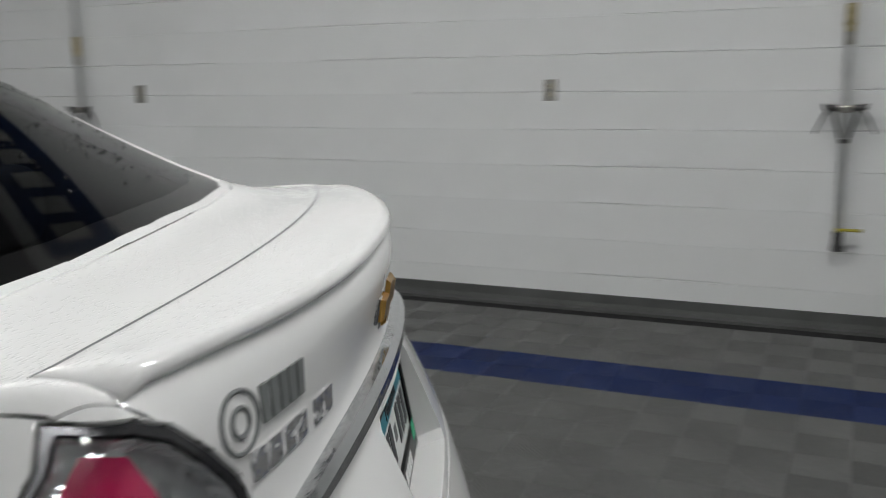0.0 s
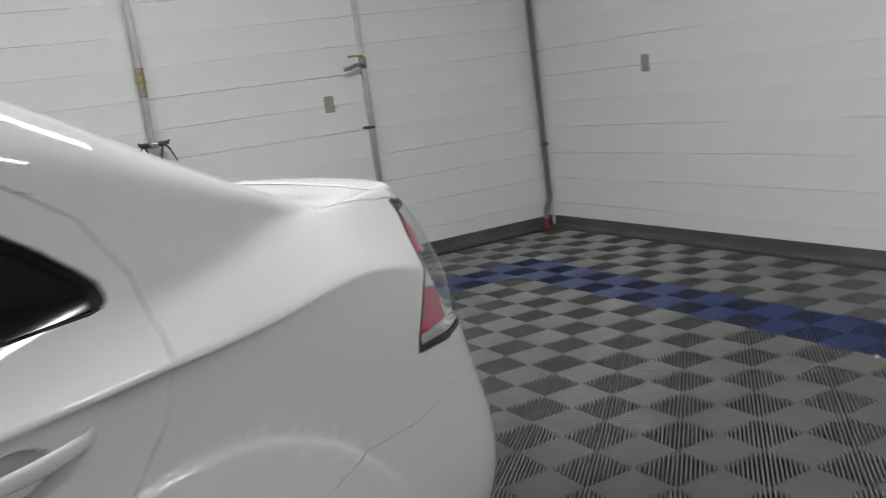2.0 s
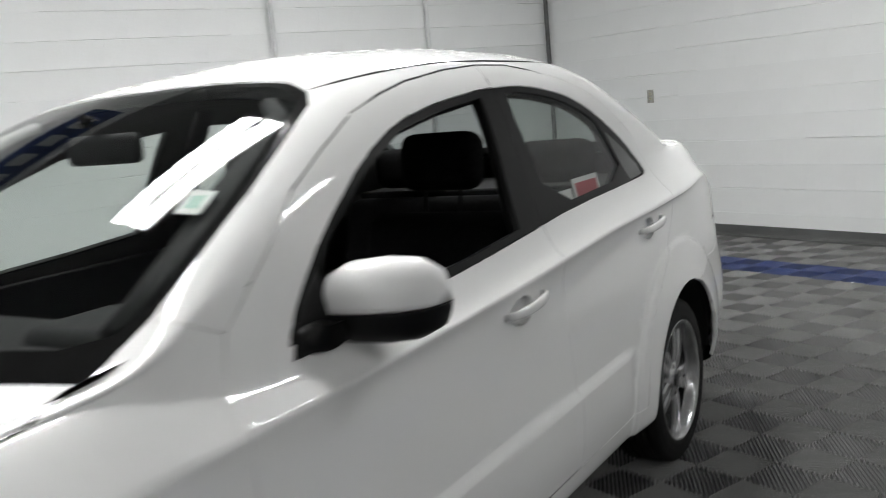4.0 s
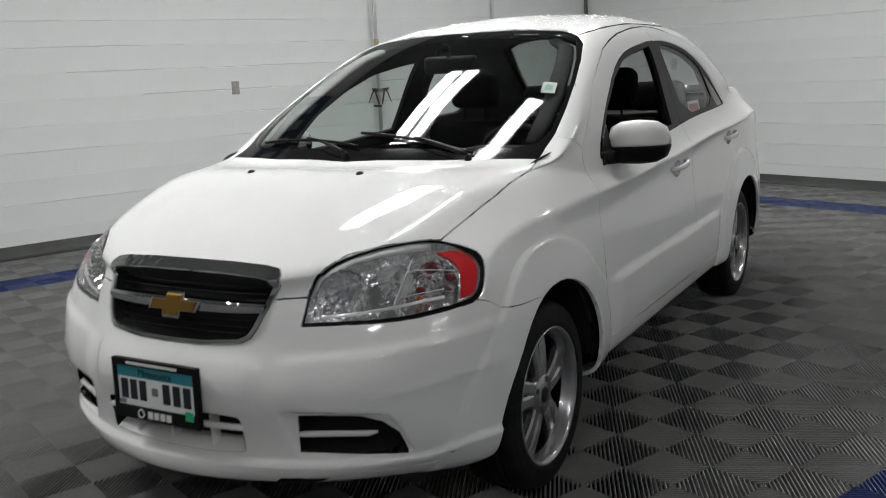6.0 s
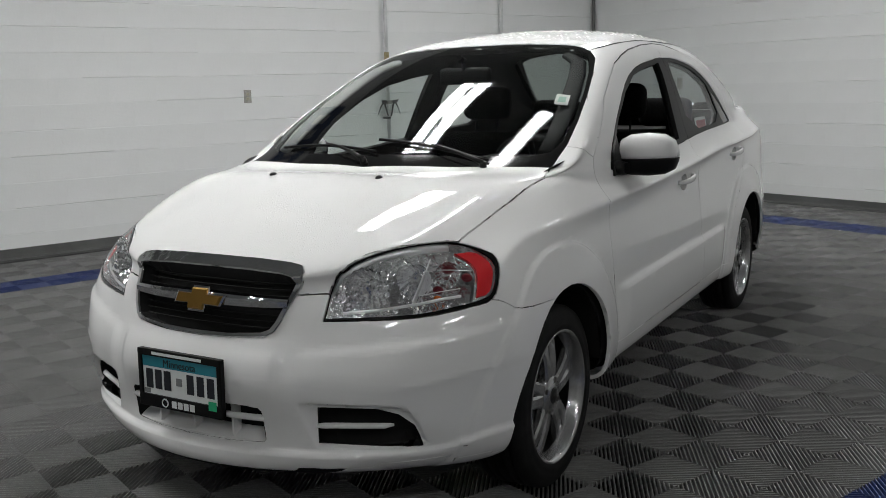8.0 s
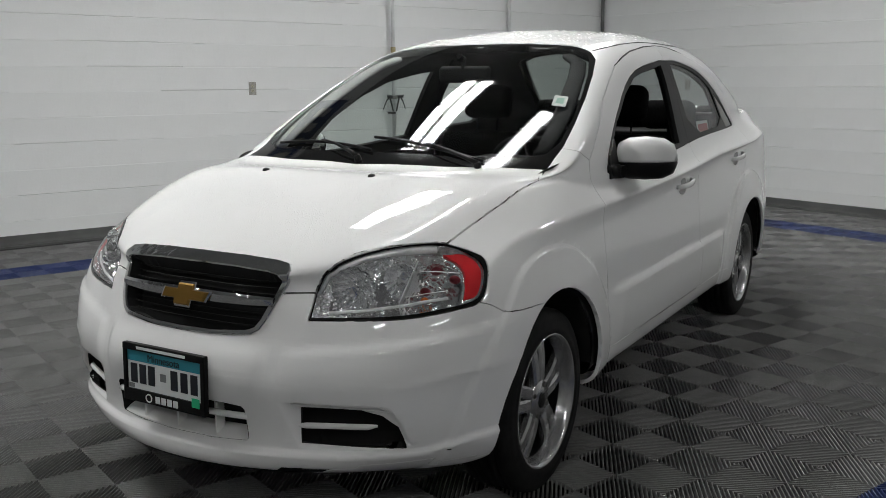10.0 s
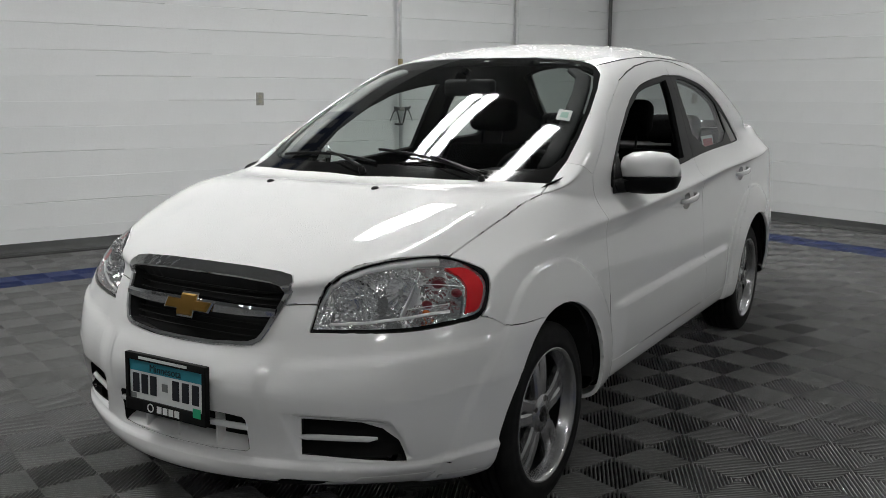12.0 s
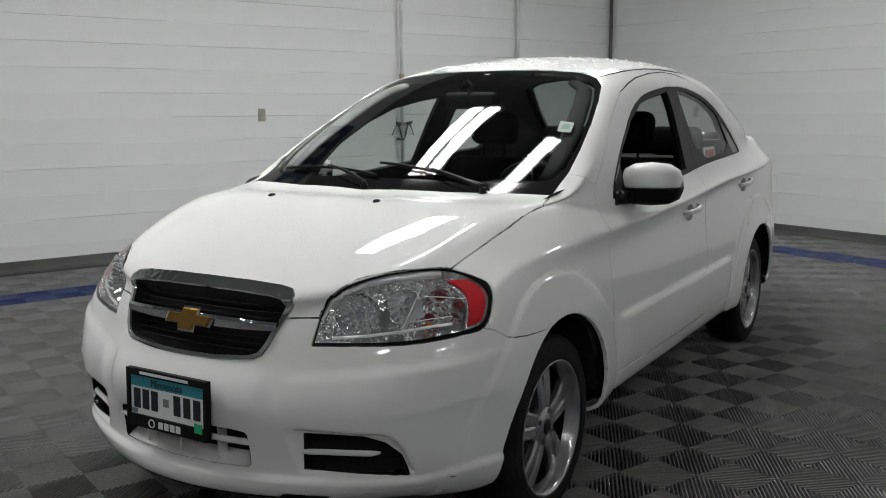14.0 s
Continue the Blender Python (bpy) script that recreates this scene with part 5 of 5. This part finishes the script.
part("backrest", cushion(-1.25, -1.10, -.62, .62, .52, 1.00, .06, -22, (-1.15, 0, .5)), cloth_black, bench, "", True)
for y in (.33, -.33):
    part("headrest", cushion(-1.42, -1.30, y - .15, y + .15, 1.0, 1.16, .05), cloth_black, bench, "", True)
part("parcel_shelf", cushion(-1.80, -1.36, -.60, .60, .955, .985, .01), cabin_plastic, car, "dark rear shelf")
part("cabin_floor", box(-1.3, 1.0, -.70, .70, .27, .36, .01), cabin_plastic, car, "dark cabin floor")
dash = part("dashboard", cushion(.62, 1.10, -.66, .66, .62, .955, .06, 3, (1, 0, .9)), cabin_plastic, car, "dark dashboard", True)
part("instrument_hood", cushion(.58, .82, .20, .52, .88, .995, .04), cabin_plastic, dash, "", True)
bm = bmesh.new()
R2 = Matrix.Translation((.46, .36, .89)) @ Matrix.Rotation(math.radians(-64), 4, "Y")
add_tube(bm, [R2 @ Vector((.185 * math.cos(a), .185 * math.sin(a), 0)) for a in [2 * math.pi * k / 40 for k in range(40)]], .015, 10, True)
sw = part("steering_wheel", bm, cabin_plastic, car, "dark steering wheel", True)
bm = bmesh.new()
for a in (90, 210, 330):
    add_tube(bm, [R2 @ Vector((.03 * math.sin(math.radians(a)), .03 * math.cos(math.radians(a)), -.01)), R2 @ Vector((.18 * math.sin(math.radians(a)), .18 * math.cos(math.radians(a)), 0))], .014, 8)
add_tube(bm, [R2 @ Vector((0, 0, -.03)), R2 @ Vector((0, 0, .02))], .07, 20)
add_tube(bm, [R2 @ Vector((0, 0, -.02)), R2 @ Vector((0, 0, -.30))], .03, 12)
part("steering_hub", bm, cabin_plastic, sw)
rv = part("rear_view_mirror", cushion(.37, .41, -.12, .12, 1.265, 1.335, .018), cabin_plastic, car, "dark rear-view mirror", True)
bm = bmesh.new()
add_tube(bm, [(.40, 0, 1.32), (.40, 0, 1.365), (.44, 0, 1.375)], .012, 8)
part("mirror_stem", bm, cabin_plastic, rv)
for s in (1, -1):
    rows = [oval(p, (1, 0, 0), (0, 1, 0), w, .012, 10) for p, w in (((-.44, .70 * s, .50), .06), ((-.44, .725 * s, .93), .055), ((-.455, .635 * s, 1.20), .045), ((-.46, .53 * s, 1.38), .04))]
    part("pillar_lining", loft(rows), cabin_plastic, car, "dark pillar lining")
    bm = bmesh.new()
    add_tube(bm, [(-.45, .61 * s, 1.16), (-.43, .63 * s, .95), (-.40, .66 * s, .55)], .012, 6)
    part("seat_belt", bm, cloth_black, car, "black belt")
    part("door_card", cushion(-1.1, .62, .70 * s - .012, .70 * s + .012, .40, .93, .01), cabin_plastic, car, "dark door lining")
# same trim on both sides; the driver's is coloured dark in place of shade
for s, trim in ((1, cabin_plastic), (-1, trim_grey)):
    rows = []
    for x, y, w in ((.90, .585, .03), (.80, .585, .036), (.68, .572, .038), (.56, .55, .038), (.43, .52, .036), (.33, .485, .034), (.28, .42, .03)):
        p, n = top_point(x, y * s)
        rows.append(oval(p - n * .030, (0, s, 0), (0, 0, 1), w, .014, 12, 2.0))
    part("pillar_trim", loft(rows), trim, car, "windscreen pillar trim, shaded by a dark colour on the driver's side", True)
# papers leaning in the rear side window
sheet = part("window_paper", box(0, .185, -.001, .001, 0, .115), paper, car, "white printed sheet standing in the window")
for z, x0, x1 in ((.085, .03, .15), (.065, .02, .165), (.045, .02, .13)):
    part("print_bar", box(x0, x1, .0012, .0022, z - .004, z + .004), print_grey, sheet)
sheet.matrix_basis = PAPER_AT
sign = part("window_sign", box(0, .195, -.001, .001, 0, .10), paper, car, "white sign with a red panel standing in the window")
part("red_panel", box(.015, .18, .0012, .0022, .03, .085), print_red, sign, "red panel")
sign.matrix_basis = SIGN_AT


# water left standing in beads on the upper panels and the rear glass
def beads(name, count, area, where, size, lift, parent, seed):
    """Flat drops scattered over a stretch of the skin seen from above; where(x, y) gives the density there."""
    rnd = random.Random(seed)
    vs, fs = [], []
    tries = 0
    while len(fs) < count * 12 and tries < count * 12:
        tries += 1
        x, y = rnd.uniform(area[0], area[1]), rnd.uniform(area[2], area[3])
        if rnd.random() > where(x, y):
            continue
        p, n = top_point(x, y)
        p = p + n * lift
        r = size * rnd.choice((.5, .6, .7, .8, 1.0, 1.0, 1.3, 1.8))
        e1 = n.orthogonal().normalized()
        e2 = n.cross(e1)
        st = rnd.uniform(.8, 1.35)
        b = len(vs)
        for rr, h in ((1.0, 0.0), (.72, .42)):
            for k in range(6):
                a = 2 * math.pi * k / 6
                vs.append(p + e1 * (r * rr * math.cos(a) * st) + e2 * (r * rr * math.sin(a)) + n * (r * h))
        vs.append(p + n * (r * .6))
        for k in range(6):
            j = (k + 1) % 6
            fs.append((b + k, b + j, b + 6 + j, b + 6 + k))
            fs.append((b + 6 + k, b + 6 + j, b + 12))
    me = bpy.data.meshes.new(name)
    me.from_pydata(vs, [], fs)
    me.materials.append(water)
    me.polygons.foreach_set("use_smooth", [True] * len(fs))
    ob = new(name, me)
    ob.parent = parent
    ob["kind"] = "stuff"
    ob["label"] = "clear water beads"
    return ob


def patchy(f, lo, hi):
    return lambda x, y: ease((noise.noise(Vector((x * f, y * f, 3.1))) - lo) / (hi - lo))


beads("standing_water", 1500, (-1.05, .22, -.50, .50), patchy(6, -.25, .35), .0033, .0, car, 5)
beads("standing_water", 900, (-1.70, -1.14, -.50, .50), patchy(7, -.35, .2), .0017, -.003, car, 7)

# dark mouldings: the roof ditch and the line over the door frames
for s in (1, -1):
    pts = []
    for x, y in ((.238, .50), (.15, .512), (0, .518), (-.25, .52), (-.5, .521), (-.75, .522), (-.95, .518), (-1.07, .508)):
        p, n = top_point(x, y * s)
        pts.append(p - n * .001)
    part("roof_moulding", tube(pts, [.002] + [.0042] * 6 + [.002], 8), black_plastic, car, "black roof moulding", True)
    line = [(.216, 1.334), (.08, 1.369), (-.046, 1.395), (-.25, 1.419), (-.43, 1.429), (-.60, 1.426), (-.70, 1.412), (-.80, 1.393)]
    pts = []
    for x, z in line:
        p, n = side_point(x, z, s)
        pts.append(p - n * .002)
    part("frame_moulding", tube(pts, [.0015] + [.0036] * 6 + [.0012], 8), black_plastic, car, "black moulding over the doors", True)

# ---------------------------------------------------------------- things on the walls
pipe_paint = bump(mottle(material("pipe_grey_white_paint", (0.7, 0.71, 0.70), 0.4), (0.62, 0.63, 0.625), (0.74, 0.75, 0.74), 9), 90, 0.2, 0.002)
pipe_dark = mottle(material("conduit_dark_grey_paint", (0.12, 0.12, 0.12), 0.45), (0.10, 0.10, 0.10), (0.15, 0.15, 0.148), 8)
brass = mottle(material("dull_brass", (0.42, 0.36, 0.2), 0.4, 0.7), (0.34, 0.29, 0.16), (0.48, 0.41, 0.24), 40)
steel = mottle(material("brushed_steel", (0.42, 0.41, 0.38), 0.35, 1.0), (0.33, 0.32, 0.29), (0.46, 0.45, 0.42), 60)
dark_iron = mottle(material("dark_iron", (0.07, 0.07, 0.07), 0.5, 0.3), (0.05, 0.05, 0.05), (0.10, 0.10, 0.097), 40)
lever_yellow = material("yellow_lever_plastic", (0.42, 0.36, 0.03), 0.45)
socket_ivory = material("ivory_socket_plastic", (0.45, 0.42, 0.33), 0.4)
rust_red = mottle(material("dark_red_foot_paint", (0.13, 0.02, 0.02), 0.6), (0.08, 0.015, 0.015), (0.17, 0.03, 0.028), 30)
WA = WALL_A - 0.005


def strap(parent, x, z, r, y):
    """A pipe strap: a band round the pipe with two ears on the wall."""
    bm = bmesh.new()
    add_tube(bm, [(x, y, z - .010), (x, y, z + .010)], r + .003, 16)
    add_box(bm, x - r - .022, x + r + .022, WA - .004, WA, z - .010, z + .010, .001)
    add_box(bm, x - r - .003, x + r + .003, y, WA, z - .010, z + .010)
    part("pipe_strap", bm, dark_iron, parent, "dark pipe strap")


def lever(parent, x, y, z, dx):
    bm = bmesh.new()
    add_tube(bm, [(x, y - .02, z), (x + dx * .25, y - .032, z + .004), (x + dx, y - .032, z + .004)], [.006, .007, .008], 8)
    add_cyl(bm, (x, y - .005, z), (x, y - .04, z), .011, 10)
    part("lever", bm, lever_yellow, parent, "yellow valve lever", True)


def pipe_hooked(x, low, name_label):
    """A wall pipe with a brass coupling, a hose bracket with two hooks, and a valve at its foot."""
    r, y = .019, WALL_A - .085
    bm = bmesh.new()
    add_cyl(bm, (x, y, low), (x, y, ROOM_Z), r, 16)
    pipe = tagged(mesh_object("wall_pipe", bm, pipe_paint, None, True), name_label, "pipe", "pipes down the wall")
    bm = bmesh.new()
    for z0, z1, rr in ((1.515, 1.60, .025), (1.50, 1.515, .030), (1.47, 1.50, .023)):
        add_cyl(bm, (x, y, z0), (x, y, z1), rr, 12)
    part("coupling", bm, brass, pipe, "dull brass coupling")
    bm = bmesh.new()
    add_cyl(bm, (x, y, 1.41), (x, y, 1.47), .024, 12)
    part("collar", bm, steel, pipe, "steel collar")
    bm = bmesh.new()
    add_box(bm, x - .030, x + .030, y - .030, y + .02, 1.09, 1.125, .006)
    part("bracket", bm, steel, pipe, "bare steel hose bracket")
    for d in (-1, 1):
        bm = bmesh.new()
        add_tube(bm, [(x + d * .025, y - .012, 1.112), (x + d * .055, y - .022, 1.115), (x + d * .088, y - .03, 1.118), (x + d * .098, y - .034, 1.135)], [.015, .017, .013, .006], 10)
        add_tube(bm, [(x + d * .07, y - .02, 1.108), (x + d * .10, y - .015, 1.07), (x + d * .135, y - .01, 0.99)], [.009, .006, .004], 8)
        add_tube(bm, [(x + d * .055, y - .014, 1.10), (x + d * .018, y - .018, 0.97)], [.009, .007], 8)
        part("hook", bm, dark_iron, pipe, "dark metal hook", True)
    strap(pipe, x, .955, r, y)
    if low < 0.8:
        bm = bmesh.new()
        add_cyl(bm, (x, y, low - .03), (x, y, low + .045), .025, 12)
        add_cyl(bm, (x, y, low - .055), (x, y, low - .03), .033, 6)
        part("valve", bm, dark_iron, pipe, "dark iron valve")
        lever(pipe, x, y, low + .052, .105)
    return pipe


pipe_hooked(-2.20, .47, "white-painted wall pipe with hose hooks and valve")
pipe_hooked(-7.05, 1.10, "white-painted wall pipe with hose hooks")
x, r, y = -.655, .021, WALL_A - .07
bm = bmesh.new()
add_cyl(bm, (x, y, .48), (x, y, ROOM_Z), r, 16)
pipe = tagged(mesh_object("wall_pipe", bm, pipe_paint, None, True), "white-painted wall pipe with a side tap", "pipe", "pipes down the wall")
bm = bmesh.new()
add_cyl(bm, (x, y, 1.43), (x, y, 1.51), .026, 12)
add_tube(bm, [(x, y, 1.46), (x - .06, y - .01, 1.455), (x - .11, y - .012, 1.44), (x - .15, y - .012, 1.435)], [.016, .015, .013, .014], 10)
part("tap", bm, steel, pipe, "dull steel side tap", True)
lever(pipe, x - .02, y, 1.515, -.10)
strap(pipe, x, 1.01, r, y)
bm = bmesh.new()
add_cyl(bm, (x, y, .465), (x, y, .50), .026, 12)
add_cyl(bm, (x, y, .452), (x, y, .465), .030, 6)
part("end_cap", bm, dark_iron, pipe, "dark end cap")

bm = bmesh.new()
cx, cy = WALL_B - .045, WALL_A - .05
add_tube(bm, [(cx, cy, ROOM_Z), (cx, cy, .25), (cx - .004, cy - .003, .225), (cx - .06, cy - .04, .165), (cx - .085, cy - .06, .13), (cx - .09, cy - .064, .10), (cx - .09, cy - .064, .0)], .021, 14)
drain = tagged(mesh_object("corner_downpipe", bm, pipe_dark, None, True), "dark grey downpipe in the room corner with a kinked foot", "pipe")
bm = bmesh.new()
add_cyl(bm, (cx - .09, cy - .064, -.002), (cx - .09, cy - .064, .018), .075, 20, .06)
add_cyl(bm, (cx - .09, cy - .064, .018), (cx - .09, cy - .064, .075), .034, 16, .026)
part("foot", bm, rust_red, drain, "dark red floor fitting")
bm = bmesh.new()
add_cyl(bm, (cx, cy, .65), (cx, cy, .675), .025, 14)
add_box(bm, cx, WALL_B, cy - .012, cy + .012, .652, .673)
part("pipe_strap", bm, dark_iron, drain, "dark pipe strap")


def outlet(m):
    """Two-socket wall outlet with a steel cover plate; local z points away from the wall, y up."""
    o = mesh_object("wall_outlet", box(-.036, .036, -.058, .058, 0, .007, .002), steel)
    tagged(o, "steel-covered wall outlet with two ivory sockets", "outlet", "outlets round the walls")
    for yy in (-.021, .021):
        q = part("socket", loft([oval((0, yy, z), (1, 0, 0), (0, 1, 0), .0165, .0145, 16) for z in (.005, .0085)]), socket_ivory, o, "ivory socket")
        bm = bmesh.new()
        for xx in (-.006, .006):
            add_box(bm, xx - .0012, xx + .0012, yy - .003, yy + .007, .008, .0092)
        add_cyl(bm, (0, yy - .008, .008), (0, yy - .008, .0092), .0026, 8)
        part("slots", bm, dark_iron, q)
    bm = bmesh.new()
    add_cyl(bm, (0, 0, .006), (0, 0, .0085), .0035, 8)
    part("screw", bm, steel, o)
    o.matrix_basis = m
    return o


for x in (-6.59, -3.70, -.93):
    outlet(pose(x, WALL_A - .006, 1.21, 90, 0, 0))
for y in (-.34, -2.70):
    outlet(pose(WALL_B - .006, y, 1.21, 90, 0, -90))
banner_blue = mottle(material("dark_blue_cloth", (0.02, 0.05, 0.16), 0.8), (0.015, 0.04, 0.13), (0.025, 0.06, 0.19), 5)
bm = bmesh.new()
BX, BZ, BW, BH = -6.5, 3.12, 2.3, 0.85
grid = [[[bm.verts.new((BX + BW * a / 24, WALL_A - d - .012 * math.sin(a * .9) ** 2, BZ + BH * b / 4)) for b in range(5)] for a in range(25)] for d in (.022, .026)]
for a in range(24):
    for b in range(4):
        bm.faces.new((grid[0][a][b], grid[0][a][b + 1], grid[0][a + 1][b + 1], grid[0][a + 1][b]))
        bm.faces.new((grid[1][a][b], grid[1][a + 1][b], grid[1][a + 1][b + 1], grid[1][a][b + 1]))
for a in range(24):
    for b in (0, 4):
        bm.faces.new((grid[0][a][b], grid[0][a + 1][b], grid[1][a + 1][b], grid[1][a][b]))
for b in range(4):
    for a in (0, 24):
        bm.faces.new((grid[0][a][b], grid[0][a][b + 1], grid[1][a][b + 1], grid[1][a][b]))
bmesh.ops.recalc_face_normals(bm, faces=bm.faces)
banner = tagged(mesh_object("wall_banner", bm, banner_blue), "dark blue cloth banner with white lettering bars high on the wall", "banner")
for k in range(6):
    x = BX + .25 + .33 * k
    part("lettering_bar", box(x, x + .2, WALL_A - .045, WALL_A - .038, BZ + .25, BZ + .62, .002), paper, banner, "white lettering bar")
for x in (BX + .05, BX + BW - .05):
    bm = bmesh.new()
    add_cyl(bm, (x, WALL_A + .0, BZ + BH - .05), (x, WALL_A - .05, BZ + BH - .05), .008, 8)
    part("hook", bm, dark_iron, banner, "dark hook")
scrap = mesh_object("paper_scrap", box(-.016, .016, -.008, .008, 0.0005, .002), paper)
tagged(scrap, "small white scrap lying on the floor tiles", "scrap")
scrap.matrix_basis = pose(-.39, -2.95, 0, 0, 0, 20)

# ---------------------------------------------------------------- floor tiles
RIBS = 19
CREST = ((-0.2, -0.0155), (-0.1, -0.0065), (0.0, -0.0028), (0.08, -0.0013), (0.2, -0.0004), (0.5, 0.0), (0.8, -0.0004), (0.92, -0.0013), (1.0, -0.0028), (1.1, -0.0065), (1.2, -0.0155))


def tile_shape(rows, odd):
    """A tile two squares wide and so many rows deep, with round-backed ribs that turn by 90 degrees from square to square."""
    vs, fs = [], []
    for cx in (0, 1):
        for cy in range(rows):
            flip = (cx + cy + odd) % 2 == 0
            for k in range(RIBS):
                u0, w = (k + 0.25) * 2 / RIBS, RIB_WIDTH * 2 / RIBS
                lines = []
                for f, z in CREST:
                    line = min(u0 + w * f, 1.999)
                    a, c = ((0, line), (line, 0)) if line <= 1 else ((line - 1, 1), (1, line - 1))
                    pair = [((1 - x) if flip else x, y) for x, y in (a, c)]
                    lines.append([((cx + x) * SQ, (cy + y) * SQ, z) for x, y in pair])
                b = len(vs)
                vs += [p for r in lines for p in r]
                for i in range(len(lines) - 1):
                    q = [b + 2 * i, b + 2 * i + 1, b + 2 * i + 3, b + 2 * i + 2]
                    fs.append(q[::-1] if flip else q)
    return vs, fs


# courses of tiles from the pipe wall: a half course lies before the second blue line
LINE_Y = -29 * SQ
courses = [(2 * SQ * j, 2, 0) for j in range(-14, 3)] + [(LINE_Y, 1, 1)] + [(LINE_Y - 2 * SQ * k, 2, 1) for k in range(1, 15)]
shapes, tile_mesh = {}, {}
for rows_of, odd in ((2, 0), (1, 1), (2, 1)):
    shapes[(rows_of, odd)] = tile_shape(rows_of, odd)
    for nm, mt in (("grey", tile_grey), ("blue", tile_blue)):
        me = bpy.data.meshes.new("tile_" + nm)
        me.from_pydata(shapes[(rows_of, odd)][0], [], shapes[(rows_of, odd)][1])
        me.materials.append(mt)
        me.polygons.foreach_set("use_smooth", [True] * len(me.polygons))
        tile_mesh[(nm, rows_of, odd)] = me

rest = {"grey": ([], []), "blue": ([], [])}
single = 0
for i in range(-31, 3):
    for y, rows_of, odd in courses:
        x, j = 2 * SQ * i, y / (2 * SQ)
        if x > WALL_B - 0.3 or y > WALL_A - 0.3 or x < ROOM_X or y < ROOM_Y:
            continue
        along = abs(y + 2 * SQ) < 0.01 or abs(y - LINE_Y + 2 * SQ) < 0.01
        blue = (along and i <= -1) or (i == -1 and LINE_Y - 2.5 * SQ < y < -SQ)
        nm = "blue" if blue else "grey"
        if NEAR_TILES[0] <= i <= NEAR_TILES[1] and NEAR_TILES[2] <= j <= NEAR_TILES[3] and single < 300 and 6 > i - j > -9:
            ob = new("tile", tile_mesh[(nm, rows_of, odd)])
            ob.parent = floor
            ob.location = (x, y, random.uniform(-0.0006, 0.0))
            if blue:
                ob["label"] = "dark blue ribbed plastic floor tile"
            single += 1
        else:
            vs, fs = rest[nm]
            b = len(vs)
            vs += [(a + x, c + y, d) for a, c, d in shapes[(rows_of, odd)][0]]
            fs += [[k + b for k in f] for f in shapes[(rows_of, odd)][1]]
for nm, (vs, fs) in rest.items():
    me = bpy.data.meshes.new(nm + "_tiles")
    me.from_pydata(vs, [], fs)
    me.materials.append(tile_grey if nm == "grey" else tile_blue)
    me.polygons.foreach_set("use_smooth", [True] * len(me.polygons))
    ob = new(nm + "_tiles", me)
    ob.parent = floor
    ob["kind"] = "stuff"
lay_blocks(wall_north, LEN_A, (LEN_A - 7.2, LEN_A, 2.3))
lay_blocks(wall_east, LEN_B, (0.0, 5.2, 2.4))
lay_blocks(wall_south, LEN_A, (0, 0, 0))
lay_blocks(wall_west, LEN_B, (0, 0, 0))
